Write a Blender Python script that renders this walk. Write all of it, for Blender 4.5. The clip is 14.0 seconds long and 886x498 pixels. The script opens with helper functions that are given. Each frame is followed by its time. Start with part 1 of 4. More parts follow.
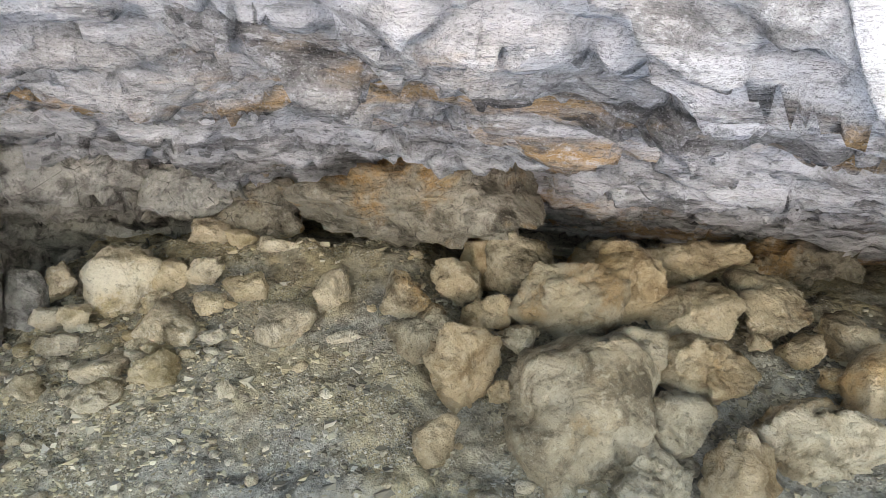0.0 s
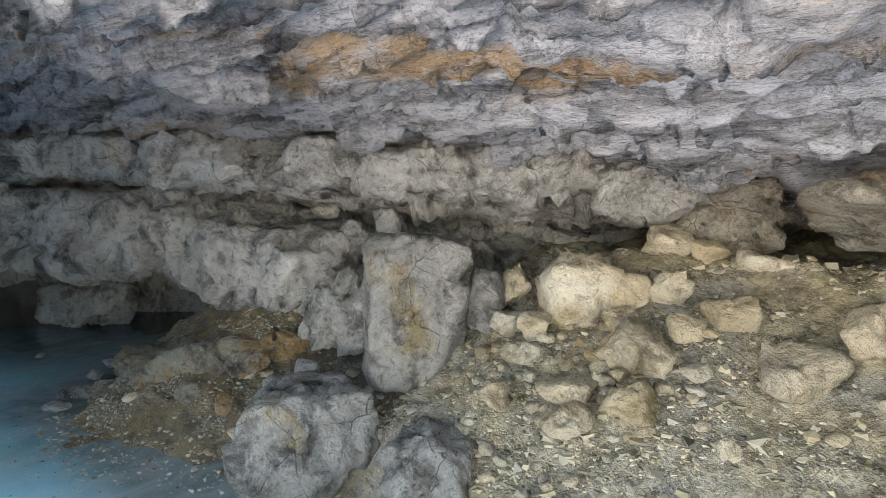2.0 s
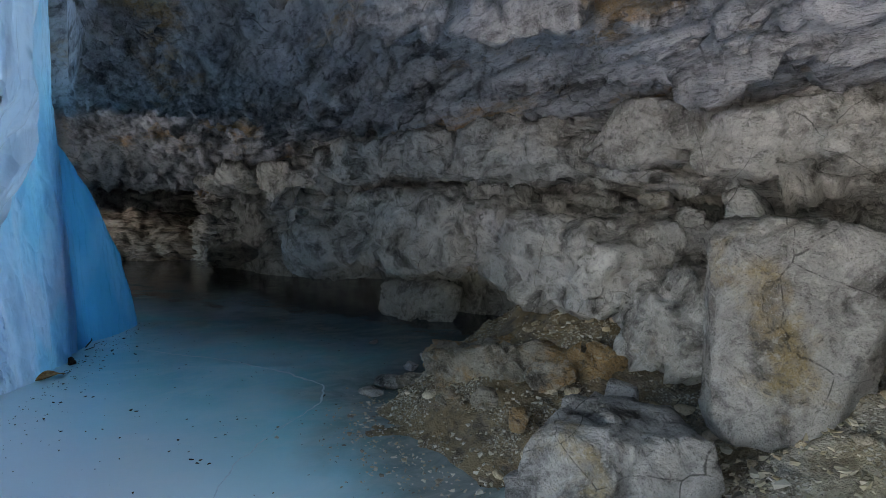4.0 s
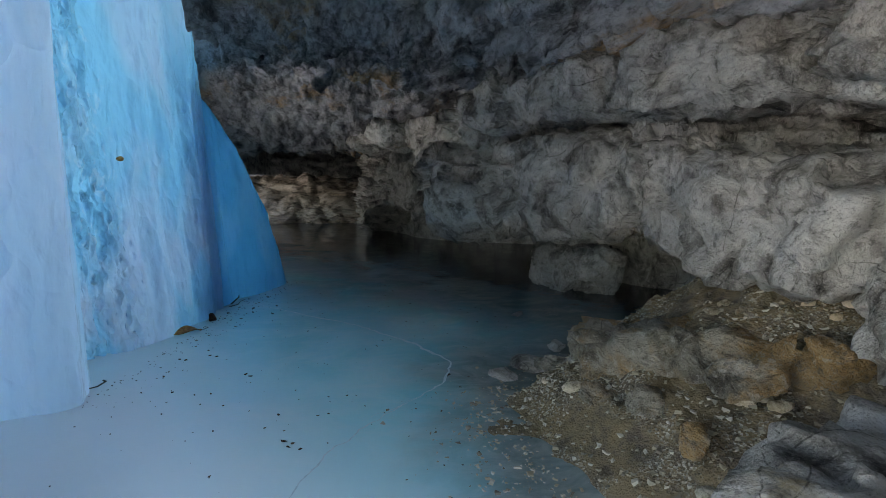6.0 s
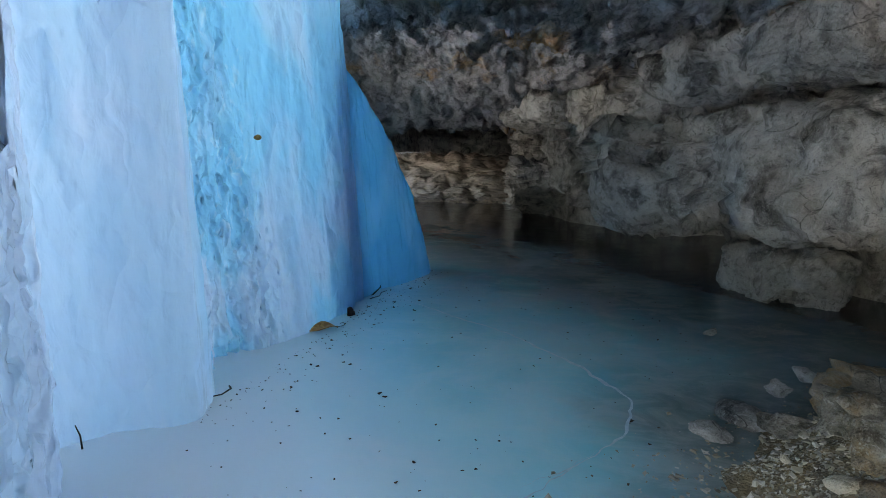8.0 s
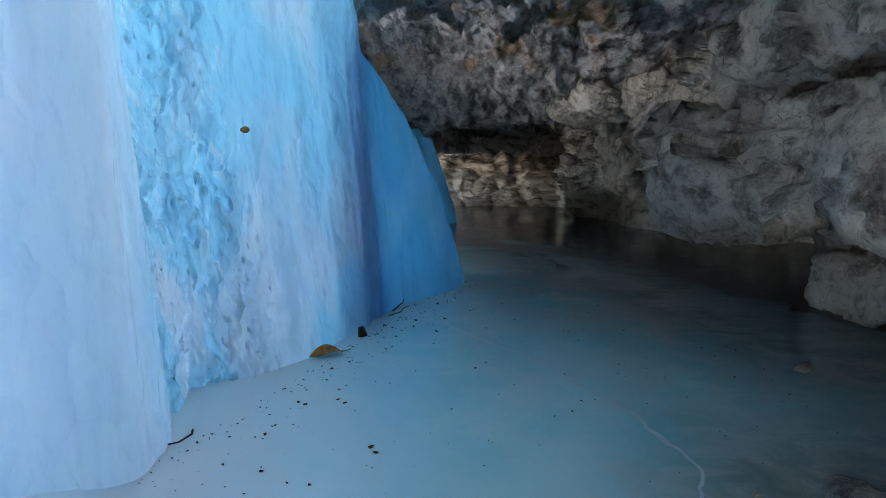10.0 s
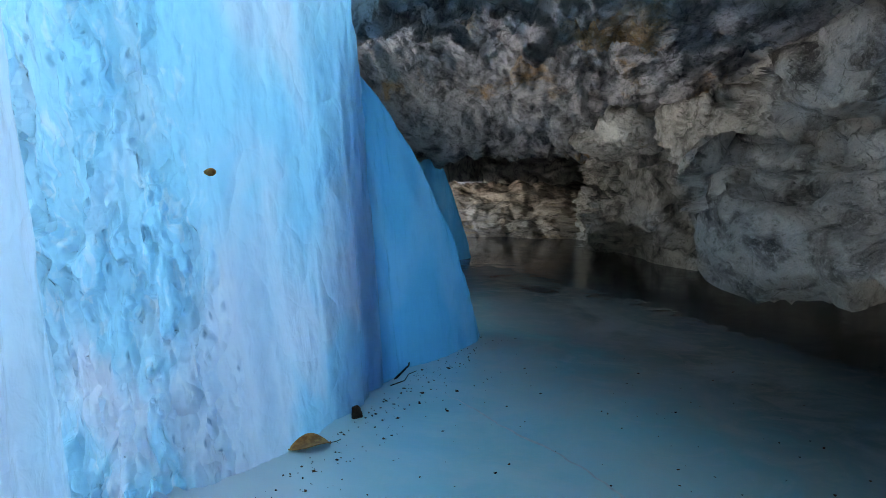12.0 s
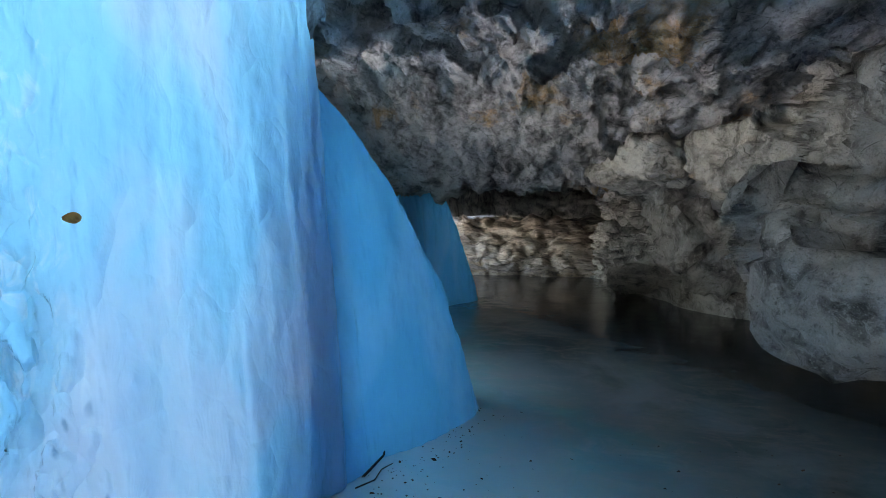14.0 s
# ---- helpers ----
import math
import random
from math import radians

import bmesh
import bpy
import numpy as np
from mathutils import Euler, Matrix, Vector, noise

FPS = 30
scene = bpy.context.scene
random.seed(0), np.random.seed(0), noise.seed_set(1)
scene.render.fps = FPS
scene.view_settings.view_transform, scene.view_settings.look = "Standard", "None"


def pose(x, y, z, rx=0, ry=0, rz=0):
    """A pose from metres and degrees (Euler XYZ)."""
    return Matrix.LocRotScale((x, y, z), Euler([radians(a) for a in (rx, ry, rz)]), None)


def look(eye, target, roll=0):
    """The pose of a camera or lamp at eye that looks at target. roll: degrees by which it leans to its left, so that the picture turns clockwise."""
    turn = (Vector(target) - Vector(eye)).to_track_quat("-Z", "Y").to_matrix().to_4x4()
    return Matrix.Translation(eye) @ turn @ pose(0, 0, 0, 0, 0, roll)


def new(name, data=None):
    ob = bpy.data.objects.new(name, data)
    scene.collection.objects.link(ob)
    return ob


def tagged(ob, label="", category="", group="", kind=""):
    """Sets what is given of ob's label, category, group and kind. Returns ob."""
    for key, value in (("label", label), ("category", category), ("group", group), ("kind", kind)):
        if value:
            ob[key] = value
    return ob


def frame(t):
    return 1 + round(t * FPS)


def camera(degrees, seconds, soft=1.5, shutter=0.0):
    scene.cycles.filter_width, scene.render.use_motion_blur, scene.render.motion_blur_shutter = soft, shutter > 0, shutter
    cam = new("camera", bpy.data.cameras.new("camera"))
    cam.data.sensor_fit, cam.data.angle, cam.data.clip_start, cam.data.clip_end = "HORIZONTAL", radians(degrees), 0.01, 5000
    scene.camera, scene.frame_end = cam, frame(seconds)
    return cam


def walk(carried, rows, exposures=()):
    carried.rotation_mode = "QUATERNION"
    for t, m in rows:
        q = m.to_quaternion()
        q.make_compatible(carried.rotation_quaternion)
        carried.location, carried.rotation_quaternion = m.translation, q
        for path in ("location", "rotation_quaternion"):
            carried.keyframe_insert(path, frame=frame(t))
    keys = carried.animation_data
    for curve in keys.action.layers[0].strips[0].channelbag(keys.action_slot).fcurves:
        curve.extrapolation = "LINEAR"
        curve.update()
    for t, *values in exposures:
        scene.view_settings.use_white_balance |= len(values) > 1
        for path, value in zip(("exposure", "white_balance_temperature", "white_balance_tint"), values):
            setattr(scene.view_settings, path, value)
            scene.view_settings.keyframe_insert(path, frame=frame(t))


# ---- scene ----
cam = camera(74.8, 14.0, 0.9)
PATH = [
    (0, (-0.031, 0.015, 1.678), (-0.043, 2.004, 1.467), 1.0),
    (0.4, (-0.191, 0.086, 1.731), (-0.442, 2.059, 1.519), 1.1),
    (0.5, (-0.228, 0.114, 1.732), (-0.552, 2.076, 1.52), 1.4),
    (1, (-0.365, 0.245, 1.665), (-0.983, 2.135, 1.446), 1.4),
    (1.5, (-0.676, 0.354, 1.616), (-1.541, 2.144, 1.401), 1.4),
    (2, (-0.911, 0.465, 1.587), (-2.023, 2.117, 1.398), 1.4),
    (2.2, (-0.972, 0.476, 1.553), (-2.191, 2.05, 1.371), 1.3),
    (2.5, (-0.947, 0.54, 1.479), (-2.321, 1.984, 1.315), 1.4),
    (3, (-1.009, 0.63, 1.391), (-2.578, 1.861, 1.24), 1.3),
    (3.5, (-1.209, 0.846, 1.407), (-2.925, 1.865, 1.274), 1.3),
    (4, (-1.448, 1.03, 1.345), (-3.268, 1.847, 1.206), 1.0),
    (4.2, (-1.542, 1.093, 1.316), (-3.396, 1.829, 1.177), 0.9),
    (6.3, (-2.123, 1.505, 1.211), (-4.092, 1.71, 0.927), 0.2),
    (6.5, (-2.112, 1.544, 1.228), (-4.083, 1.703, 0.927), 0.2),
    (7, (-2.306, 1.457, 1.327), (-4.281, 1.469, 1.01), 0.3),
    (7.5, (-2.634, 1.431, 1.216), (-4.602, 1.306, 0.881), 0.4),
    (8, (-2.875, 1.342, 1.235), (-4.834, 1.119, 0.9), 0.3),
    (8.2, (-2.957, 1.33, 1.263), (-4.913, 1.075, 0.927), 0.3),
    (10.3, (-3.67, 1.463, 1.167), (-5.598, 1.038, 0.851), -0.4),
    (10.5, (-3.757, 1.438, 1.176), (-5.685, 1.006, 0.866), -0.3),
    (11, (-3.944, 1.374, 1.204), (-5.876, 0.935, 0.929), -0.3),
    (11.5, (-4.036, 1.359, 1.231), (-5.97, 0.915, 0.982), -0.3),
    (12, (-4.206, 1.319, 1.277), (-6.138, 0.861, 1.036), -0.3),
    (12.5, (-4.332, 1.324, 1.239), (-6.261, 0.843, 1.021), -0.4),
    (13, (-4.462, 1.376, 1.287), (-6.394, 0.895, 1.093), -0.2),
    (13.5, (-4.69, 1.385, 1.288), (-6.625, 0.906, 1.12), -0.3),
    (14, (-5.015, 1.303, 1.324), (-6.943, 0.79, 1.193), -0.4),
]
walk(cam, [(t, look(eye, target, roll)) for t, eye, target, roll in PATH], [(0.0, 2.9, 8700, 12), (1.5, 3.0, 8600, 12), (2.5, 3.1, 8400, 13), (4.0, 2.45, 7900, 12), (6.5, 2.95, 8500, 12), (7.0, 3.2, 8500, 12), (8.0, 3.0, 8600, 13), (10.5, 3.1, 8500, 12), (14.0, 3.5, 8400, 12)])

# ---- light ----
world = bpy.data.worlds.new("sky")
scene.world = world
world.use_nodes = True
wn = world.node_tree.nodes
sky = wn.new("ShaderNodeTexSky")
sky.sky_type = "NISHITA"
sky.sun_disc = False
SUN_EL, SUN_AZ = radians(56), radians(-25)
sky.sun_elevation, sky.sun_rotation = SUN_EL, SUN_AZ
world.node_tree.links.new(sky.outputs[0], wn["Background"].inputs[0])
wn["Background"].inputs[1].default_value = 0.15
sun = new("sun", bpy.data.lights.new("sun", "SUN"))
sun.data.energy, sun.data.angle, sun.data.color = 5.0, radians(0.6), (1.0, 0.95, 0.88)
sun_dir = Vector((math.sin(SUN_AZ) * math.cos(SUN_EL), math.cos(SUN_AZ) * math.cos(SUN_EL), math.sin(SUN_EL)))
sun.matrix_world = look(sun_dir * 30, (0, 0, 0))


# ---- noise and mesh tools ----
def hash3(i, j, k, seed):
    h = (i * 374761393 + j * 668265263 + k * 2147483647 + seed * 974634777) & 0xFFFFFFFF
    h = ((h ^ (h >> 13)) * 1274126177) & 0xFFFFFFFF
    h = ((h ^ (h >> 15)) * 2246822519) & 0xFFFFFFFF
    return ((h ^ (h >> 16)) & 0xFFFFFF) / float(0xFFFFFF)


def vnoise(p, seed=0):
    """Smooth value noise, -1 to 1, of points (n, 3)."""
    b = np.floor(p).astype(np.int64)
    f = p - b
    f = f * f * f * (f * (f * 6 - 15) + 10)
    out = 0.0
    for dx in (0, 1):
        for dy in (0, 1):
            for dz in (0, 1):
                w = (f[:, 0] if dx else 1 - f[:, 0]) * (f[:, 1] if dy else 1 - f[:, 1]) * (f[:, 2] if dz else 1 - f[:, 2])
                out = out + w * hash3(b[:, 0] + dx, b[:, 1] + dy, b[:, 2] + dz, seed)
    return out * 2 - 1


def fbm(p, octaves=4, seed=0, gain=0.5, ridged=False):
    total, amp = 0.0, 1.0
    for o in range(octaves):
        n = vnoise(p, seed + 17 * o)
        total = total + amp * ((1 - 2 * np.abs(n)) if ridged else n)
        p, amp = p * 2.03 + 11.7, amp * gain
    return total


def cells(p, seed=0):
    """Distance to the gap between the two nearest cells, and the random value of the nearest."""
    b = np.floor(p).astype(np.int64)
    f1 = np.full(len(p), 9.0)
    f2 = np.full(len(p), 9.0)
    val = np.zeros(len(p))
    for dx in (-1, 0, 1):
        for dy in (-1, 0, 1):
            for dz in (-1, 0, 1):
                i, j, k = b[:, 0] + dx, b[:, 1] + dy, b[:, 2] + dz
                q = np.stack([i + hash3(i, j, k, seed), j + hash3(i, j, k, seed + 1), k + hash3(i, j, k, seed + 2)], 1)
                d = np.sqrt(((p - q) ** 2).sum(1))
                near = d < f1
                f2 = np.where(near, f1, np.minimum(f2, d))
                val = np.where(near, hash3(i, j, k, seed + 3), val)
                f1 = np.where(near, d, f1)
    return f2 - f1, val


def facets(p, seed=0):
    """Broken faces: each cell of space tilts its own way, about -0.5 to 0.5 high."""
    b = np.floor(p).astype(np.int64)
    best = np.full(len(p), 9.0)
    out = np.zeros(len(p))
    for dx in (-1, 0, 1):
        for dy in (-1, 0, 1):
            for dz in (-1, 0, 1):
                i, j, k = b[:, 0] + dx, b[:, 1] + dy, b[:, 2] + dz
                r = p - np.stack([i + hash3(i, j, k, seed), j + hash3(i, j, k, seed + 1), k + hash3(i, j, k, seed + 2)], 1)
                d = (r * r).sum(1)
                g = np.stack([hash3(i, j, k, seed + 4), hash3(i, j, k, seed + 5), hash3(i, j, k, seed + 6)], 1) * 2 - 1
                near = d < best
                out = np.where(near, (r * g).sum(1) + 0.35 * (hash3(i, j, k, seed + 3) - 0.5), out)
                best = np.where(near, d, best)
    return out


def step(a, b, x):
    t = np.clip((x - a) / (b - a), 0, 1)
    return t * t * (3 - 2 * t)


def curve(x, pts):
    """Smooth value along x of a short list of (x, value)."""
    pts = sorted(pts)
    xs, ys = np.array([p[0] for p in pts], float), np.array([p[1] for p in pts], float)
    m = np.gradient(ys, xs)
    i = np.clip(np.searchsorted(xs, x) - 1, 0, len(xs) - 2)
    h = xs[i + 1] - xs[i]
    t = np.clip((x - xs[i]) / h, 0, 1)
    return ((2 * t**3 - 3 * t**2 + 1) * ys[i] + (t**3 - 2 * t**2 + t) * h * m[i] + (-2 * t**3 + 3 * t**2) * ys[i + 1] + (t**3 - t**2) * h * m[i + 1])


def mesh_of(name, verts, faces, material, smooth=True):
    me = bpy.data.meshes.new(name)
    me.from_pydata(verts.tolist() if isinstance(verts, np.ndarray) else verts, [], faces.tolist() if isinstance(faces, np.ndarray) else faces)
    me.materials.append(material)
    me.polygons.foreach_set("use_smooth", [smooth] * len(me.polygons))
    me.update()
    return me


def grid_faces(nu, nv, flip=False, wrap=False):
    i = np.arange(nu if wrap else nu - 1)[:, None]
    j = np.arange(nv - 1)[None, :]
    k = (i + 1) % nu
    q = np.stack([i * nv + j, k * nv + j, k * nv + j + 1, i * nv + j + 1], -1).reshape(-1, 4)
    return q[:, ::-1] if flip else q


def grid_normals(p):
    """Unit normals of a grid of points (nu, nv, 3)."""
    n = np.cross(np.gradient(p, axis=0), np.gradient(p, axis=1))
    return n / np.maximum(np.linalg.norm(n, axis=2, keepdims=True), 1e-9)


def part(name, me, parent, label=""):
    ob = new(name, me)
    ob.parent = parent
    return tagged(ob, label)


# ---- materials ----
class Nodes:
    """A small shorthand for node trees."""

    def __init__(self, name):
        self.mat = bpy.data.materials.new(name)
        self.mat.use_nodes = True
        self.t = self.mat.node_tree
        self.bsdf = self.t.nodes["Principled BSDF"]
        self.out = self.t.nodes["Material Output"]
        self.pos = self.t.nodes.new("ShaderNodeNewGeometry").outputs["Position"]

    def link(self, a, b):
        self.t.links.new(a, b)

    def put(self, sock, v):
        if hasattr(v, "links"):
            self.link(v, sock)
        elif isinstance(v, tuple) and len(v) == 3 and len(sock.default_value) == 4:
            sock.default_value = (*v, 1)
        else:
            sock.default_value = v

    def noise(self, scale, detail=4.0, rough=0.55, stretch=(1, 1, 1), distort=0.0, turn=(0, 0, 0), local=False):
        m = self.t.nodes.new("ShaderNodeMapping")
        m.inputs["Scale"].default_value = stretch
        m.inputs["Rotation"].default_value = turn
        src = self.t.nodes.new("ShaderNodeTexCoord").outputs["Object"] if local else self.pos
        self.link(src, m.inputs[0])
        n = self.t.nodes.new("ShaderNodeTexNoise")
        n.inputs["Scale"].default_value, n.inputs["Detail"].default_value = scale, detail
        n.inputs["Roughness"].default_value, n.inputs["Distortion"].default_value = rough, distort
        self.link(m.outputs[0], n.inputs["Vector"])
        return n.outputs["Fac"]

    def voronoi(self, scale, feature="F1", stretch=(1, 1, 1), rand=1.0, output="Distance", warp=0.0):
        m = self.t.nodes.new("ShaderNodeMapping")
        m.inputs["Scale"].default_value = stretch
        self.link(self.pos, m.inputs[0])
        if warp:
            w = self.t.nodes.new("ShaderNodeTexNoise")
            w.inputs["Scale"].default_value = scale * 0.6
            self.link(self.pos, w.inputs["Vector"])
            k = self.t.nodes.new("ShaderNodeVectorMath")
            k.operation = "SCALE"
            k.inputs["Scale"].default_value = warp
            self.link(w.outputs["Color"], k.inputs[0])
            a = self.t.nodes.new("ShaderNodeVectorMath")
            self.link(self.pos, a.inputs[0])
            self.link(k.outputs[0], a.inputs[1])
            self.link(a.outputs[0], m.inputs[0])
        n = self.t.nodes.new("ShaderNodeTexVoronoi")
        n.feature = feature
        n.inputs["Scale"].default_value = scale
        n.inputs["Randomness"].default_value = rand
        self.link(m.outputs[0], n.inputs["Vector"])
        return n.outputs[output]

    def ramp(self, fac, lo, hi, a=0.0, b=1.0):
        n = self.t.nodes.new("ShaderNodeMapRange")
        n.interpolation_type = "SMOOTHSTEP"
        self.put(n.inputs["Value"], fac)
        for key, v in (("From Min", lo), ("From Max", hi), ("To Min", a), ("To Max", b)):
            n.inputs[key].default_value = v
        return n.outputs["Result"]

    def math(self, op, a, b=0.0):
        n = self.t.nodes.new("ShaderNodeMath")
        n.operation = op
        self.put(n.inputs[0], a)
        self.put(n.inputs[1], b)
        return n.outputs[0]

    def mix(self, fac, a, b, blend="MIX"):
        n = self.t.nodes.new("ShaderNodeMix")
        n.data_type, n.blend_type = "RGBA", blend
        self.put(n.inputs[0], fac)
        self.put(n.inputs[6], a)
        self.put(n.inputs[7], b)
        return n.outputs[2]

    def bump(self, height, strength, distance, normal=None):
        n = self.t.nodes.new("ShaderNodeBump")
        n.inputs["Strength"].default_value, n.inputs["Distance"].default_value = strength, distance
        self.link(height, n.inputs["Height"])
        if normal is not None:
            self.link(normal, n.inputs["Normal"])
        return n.outputs[0]

    def random(self):
        return self.t.nodes.new("ShaderNodeObjectInfo").outputs["Random"]

    def done(self, color, rough=0.9, normal=None, spec=0.3):
        self.put(self.bsdf.inputs["Base Color"], color)
        self.put(self.bsdf.inputs["Roughness"], rough)
        self.bsdf.inputs["Specular IOR Level"].default_value = spec
        if normal is not None:
            self.link(normal, self.bsdf.inputs["Normal"])
        return self.mat


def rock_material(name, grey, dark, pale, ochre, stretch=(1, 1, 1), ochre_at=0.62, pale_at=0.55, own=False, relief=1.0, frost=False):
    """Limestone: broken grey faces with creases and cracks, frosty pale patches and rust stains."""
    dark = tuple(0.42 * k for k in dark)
    n = Nodes(name)
    mild = tuple(k**0.4 for k in stretch)
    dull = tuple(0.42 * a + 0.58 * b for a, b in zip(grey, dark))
    big = n.noise(1.3, 6, 0.6, stretch, 0.6)
    mid = n.noise(4, 9, 0.64, stretch, 0.5)
    fine = n.noise(20, 7, 0.72, mild, 0.5)
    grit = n.noise(130, 4, 0.75)
    if frost:
        # pale patches keep their full tone near the entrance, greyer deeper in
        xyz = n.t.nodes.new("ShaderNodeSeparateXYZ")
        n.link(n.pos, xyz.inputs[0])
        pale = n.mix(n.ramp(n.math("ADD", xyz.outputs["X"], n.math("MULTIPLY", big, 2.0)), -2.2, 0.0), tuple(1.4 * k for k in grey), pale)
    crease = n.math("ABSOLUTE", n.math("SUBTRACT", n.noise(7, 5, 0.6, stretch, 0.7, (0.4, 0.9, 0.1)), 0.5))
    c = n.mix(n.ramp(mid, 0.40, 0.54), dull, grey)
    c = n.mix(n.math("MULTIPLY", n.ramp(big, pale_at - 0.08, pale_at + 0.10), n.ramp(mid, 0.40, 0.60, 0.1, 0.9)), c, pale)
    stain = n.noise(1.15, 6, 0.62, stretch, 0.3, (0.3, 0.2, 0.7))
    c = n.mix(n.math("MULTIPLY", n.ramp(stain, ochre_at, ochre_at + 0.10), n.ramp(fine, 0.3, 0.55, 0.45, 0.95)), c, ochre)
    # bump hollows darkened, high spots paled: crevice shading put into the colour
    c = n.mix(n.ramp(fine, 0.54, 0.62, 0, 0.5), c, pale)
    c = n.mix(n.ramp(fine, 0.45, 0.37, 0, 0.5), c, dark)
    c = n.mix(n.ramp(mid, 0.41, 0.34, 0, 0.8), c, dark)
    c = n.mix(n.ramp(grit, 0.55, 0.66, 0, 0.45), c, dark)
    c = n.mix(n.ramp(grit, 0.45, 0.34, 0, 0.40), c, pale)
    if own:
        r = n.random()
        c = n.mix(n.ramp(r, 0.35, 1.0, 0, 0.45), c, ochre)
        c = n.mix(n.ramp(r, 0.0, 0.5, 0.35, 0), c, dull)
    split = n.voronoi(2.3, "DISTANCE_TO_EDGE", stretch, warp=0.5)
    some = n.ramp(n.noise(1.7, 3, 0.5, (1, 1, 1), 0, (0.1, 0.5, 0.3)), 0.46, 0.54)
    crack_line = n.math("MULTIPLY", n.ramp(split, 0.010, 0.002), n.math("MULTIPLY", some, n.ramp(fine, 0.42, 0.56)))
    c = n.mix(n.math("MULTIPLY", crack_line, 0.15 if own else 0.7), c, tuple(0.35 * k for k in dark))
    b = n.bump(mid, 0.75, 0.09)
    b = n.bump(crease, 0.9 * relief, 0.10, b)
    b = n.bump(fine, 0.9, 0.03, b)
    b = n.bump(grit, 0.7, 0.004, b)
    return n.done(c, n.ramp(mid, 0.2, 0.8, 0.95, 0.72), b, 0.25)


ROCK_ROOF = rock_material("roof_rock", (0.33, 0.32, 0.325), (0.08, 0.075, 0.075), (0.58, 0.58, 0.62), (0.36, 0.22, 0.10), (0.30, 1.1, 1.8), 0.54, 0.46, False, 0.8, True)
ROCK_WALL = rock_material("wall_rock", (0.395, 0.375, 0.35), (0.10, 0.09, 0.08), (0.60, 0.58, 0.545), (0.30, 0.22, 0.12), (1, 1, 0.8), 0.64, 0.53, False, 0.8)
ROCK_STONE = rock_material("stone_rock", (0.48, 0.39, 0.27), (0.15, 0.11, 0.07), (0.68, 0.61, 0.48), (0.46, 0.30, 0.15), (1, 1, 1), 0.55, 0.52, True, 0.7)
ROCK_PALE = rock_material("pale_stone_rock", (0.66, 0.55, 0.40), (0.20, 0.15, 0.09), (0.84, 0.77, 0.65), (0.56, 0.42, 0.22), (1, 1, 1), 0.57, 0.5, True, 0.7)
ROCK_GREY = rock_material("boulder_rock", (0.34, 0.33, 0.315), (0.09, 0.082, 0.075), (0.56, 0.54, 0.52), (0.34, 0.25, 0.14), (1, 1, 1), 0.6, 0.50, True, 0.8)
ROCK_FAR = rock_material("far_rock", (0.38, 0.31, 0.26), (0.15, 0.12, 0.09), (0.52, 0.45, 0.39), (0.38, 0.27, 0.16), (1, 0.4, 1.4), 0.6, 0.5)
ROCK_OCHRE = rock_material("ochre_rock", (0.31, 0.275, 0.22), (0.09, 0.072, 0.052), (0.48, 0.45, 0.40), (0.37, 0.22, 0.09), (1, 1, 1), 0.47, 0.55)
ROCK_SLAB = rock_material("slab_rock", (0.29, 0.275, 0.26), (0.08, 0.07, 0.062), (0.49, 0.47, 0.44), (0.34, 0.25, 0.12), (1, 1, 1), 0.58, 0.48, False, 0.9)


def gravel_material():
    """Dusty earth with fine grit, sorted into paler and darker patches."""
    n = Nodes("gravel_earth")
    big = n.noise(1.1, 5, 0.6, (1, 1, 1), 0.5)
    mid = n.noise(9, 6, 0.7)
    fine = n.noise(60, 5, 0.75)
    sep = n.t.nodes.new("ShaderNodeSeparateColor")
    n.link(n.voronoi(110, output="Color"), sep.inputs[0])
    dist = n.voronoi(110)
    c = n.mix(n.ramp(big, 0.38, 0.62), (0.52, 0.43, 0.28), (0.43, 0.395, 0.34))
    c = n.mix(n.ramp(mid, 0.42, 0.62, 0, 0.65), c, (0.10, 0.082, 0.058))
    c = n.mix(n.ramp(mid, 0.60, 0.75, 0, 0.6), c, (0.46, 0.38, 0.26))
    xyz = n.t.nodes.new("ShaderNodeSeparateXYZ")
    n.link(n.pos, xyz.inputs[0])
    damp = n.ramp(n.math("ADD", xyz.outputs["X"], n.math("MULTIPLY", big, 1.6)), -1.6, -2.9)
    c = n.mix(n.math("MULTIPLY", damp, 0.85), c, n.mix(n.ramp(mid, 0.35, 0.6), (0.075, 0.055, 0.038), (0.24, 0.175, 0.10)))
    patch = n.ramp(n.noise(4, 4), 0.4, 0.6)
    c = n.mix(n.math("MULTIPLY", patch, n.ramp(sep.outputs[0], 0.55, 0.95, 0, 0.8)), c, (0.56, 0.52, 0.44))
    c = n.mix(n.math("MULTIPLY", patch, n.ramp(sep.outputs[1], 0.6, 0.95, 0, 0.6)), c, (0.10, 0.09, 0.075))
    b = n.bump(mid, 0.8, 0.05)
    b = n.bump(dist, 0.6, 0.006, b)
    b = n.bump(fine, 0.8, 0.01, b)
    return n.done(c, 0.95, b, 0.15)


GRAVEL = gravel_material()


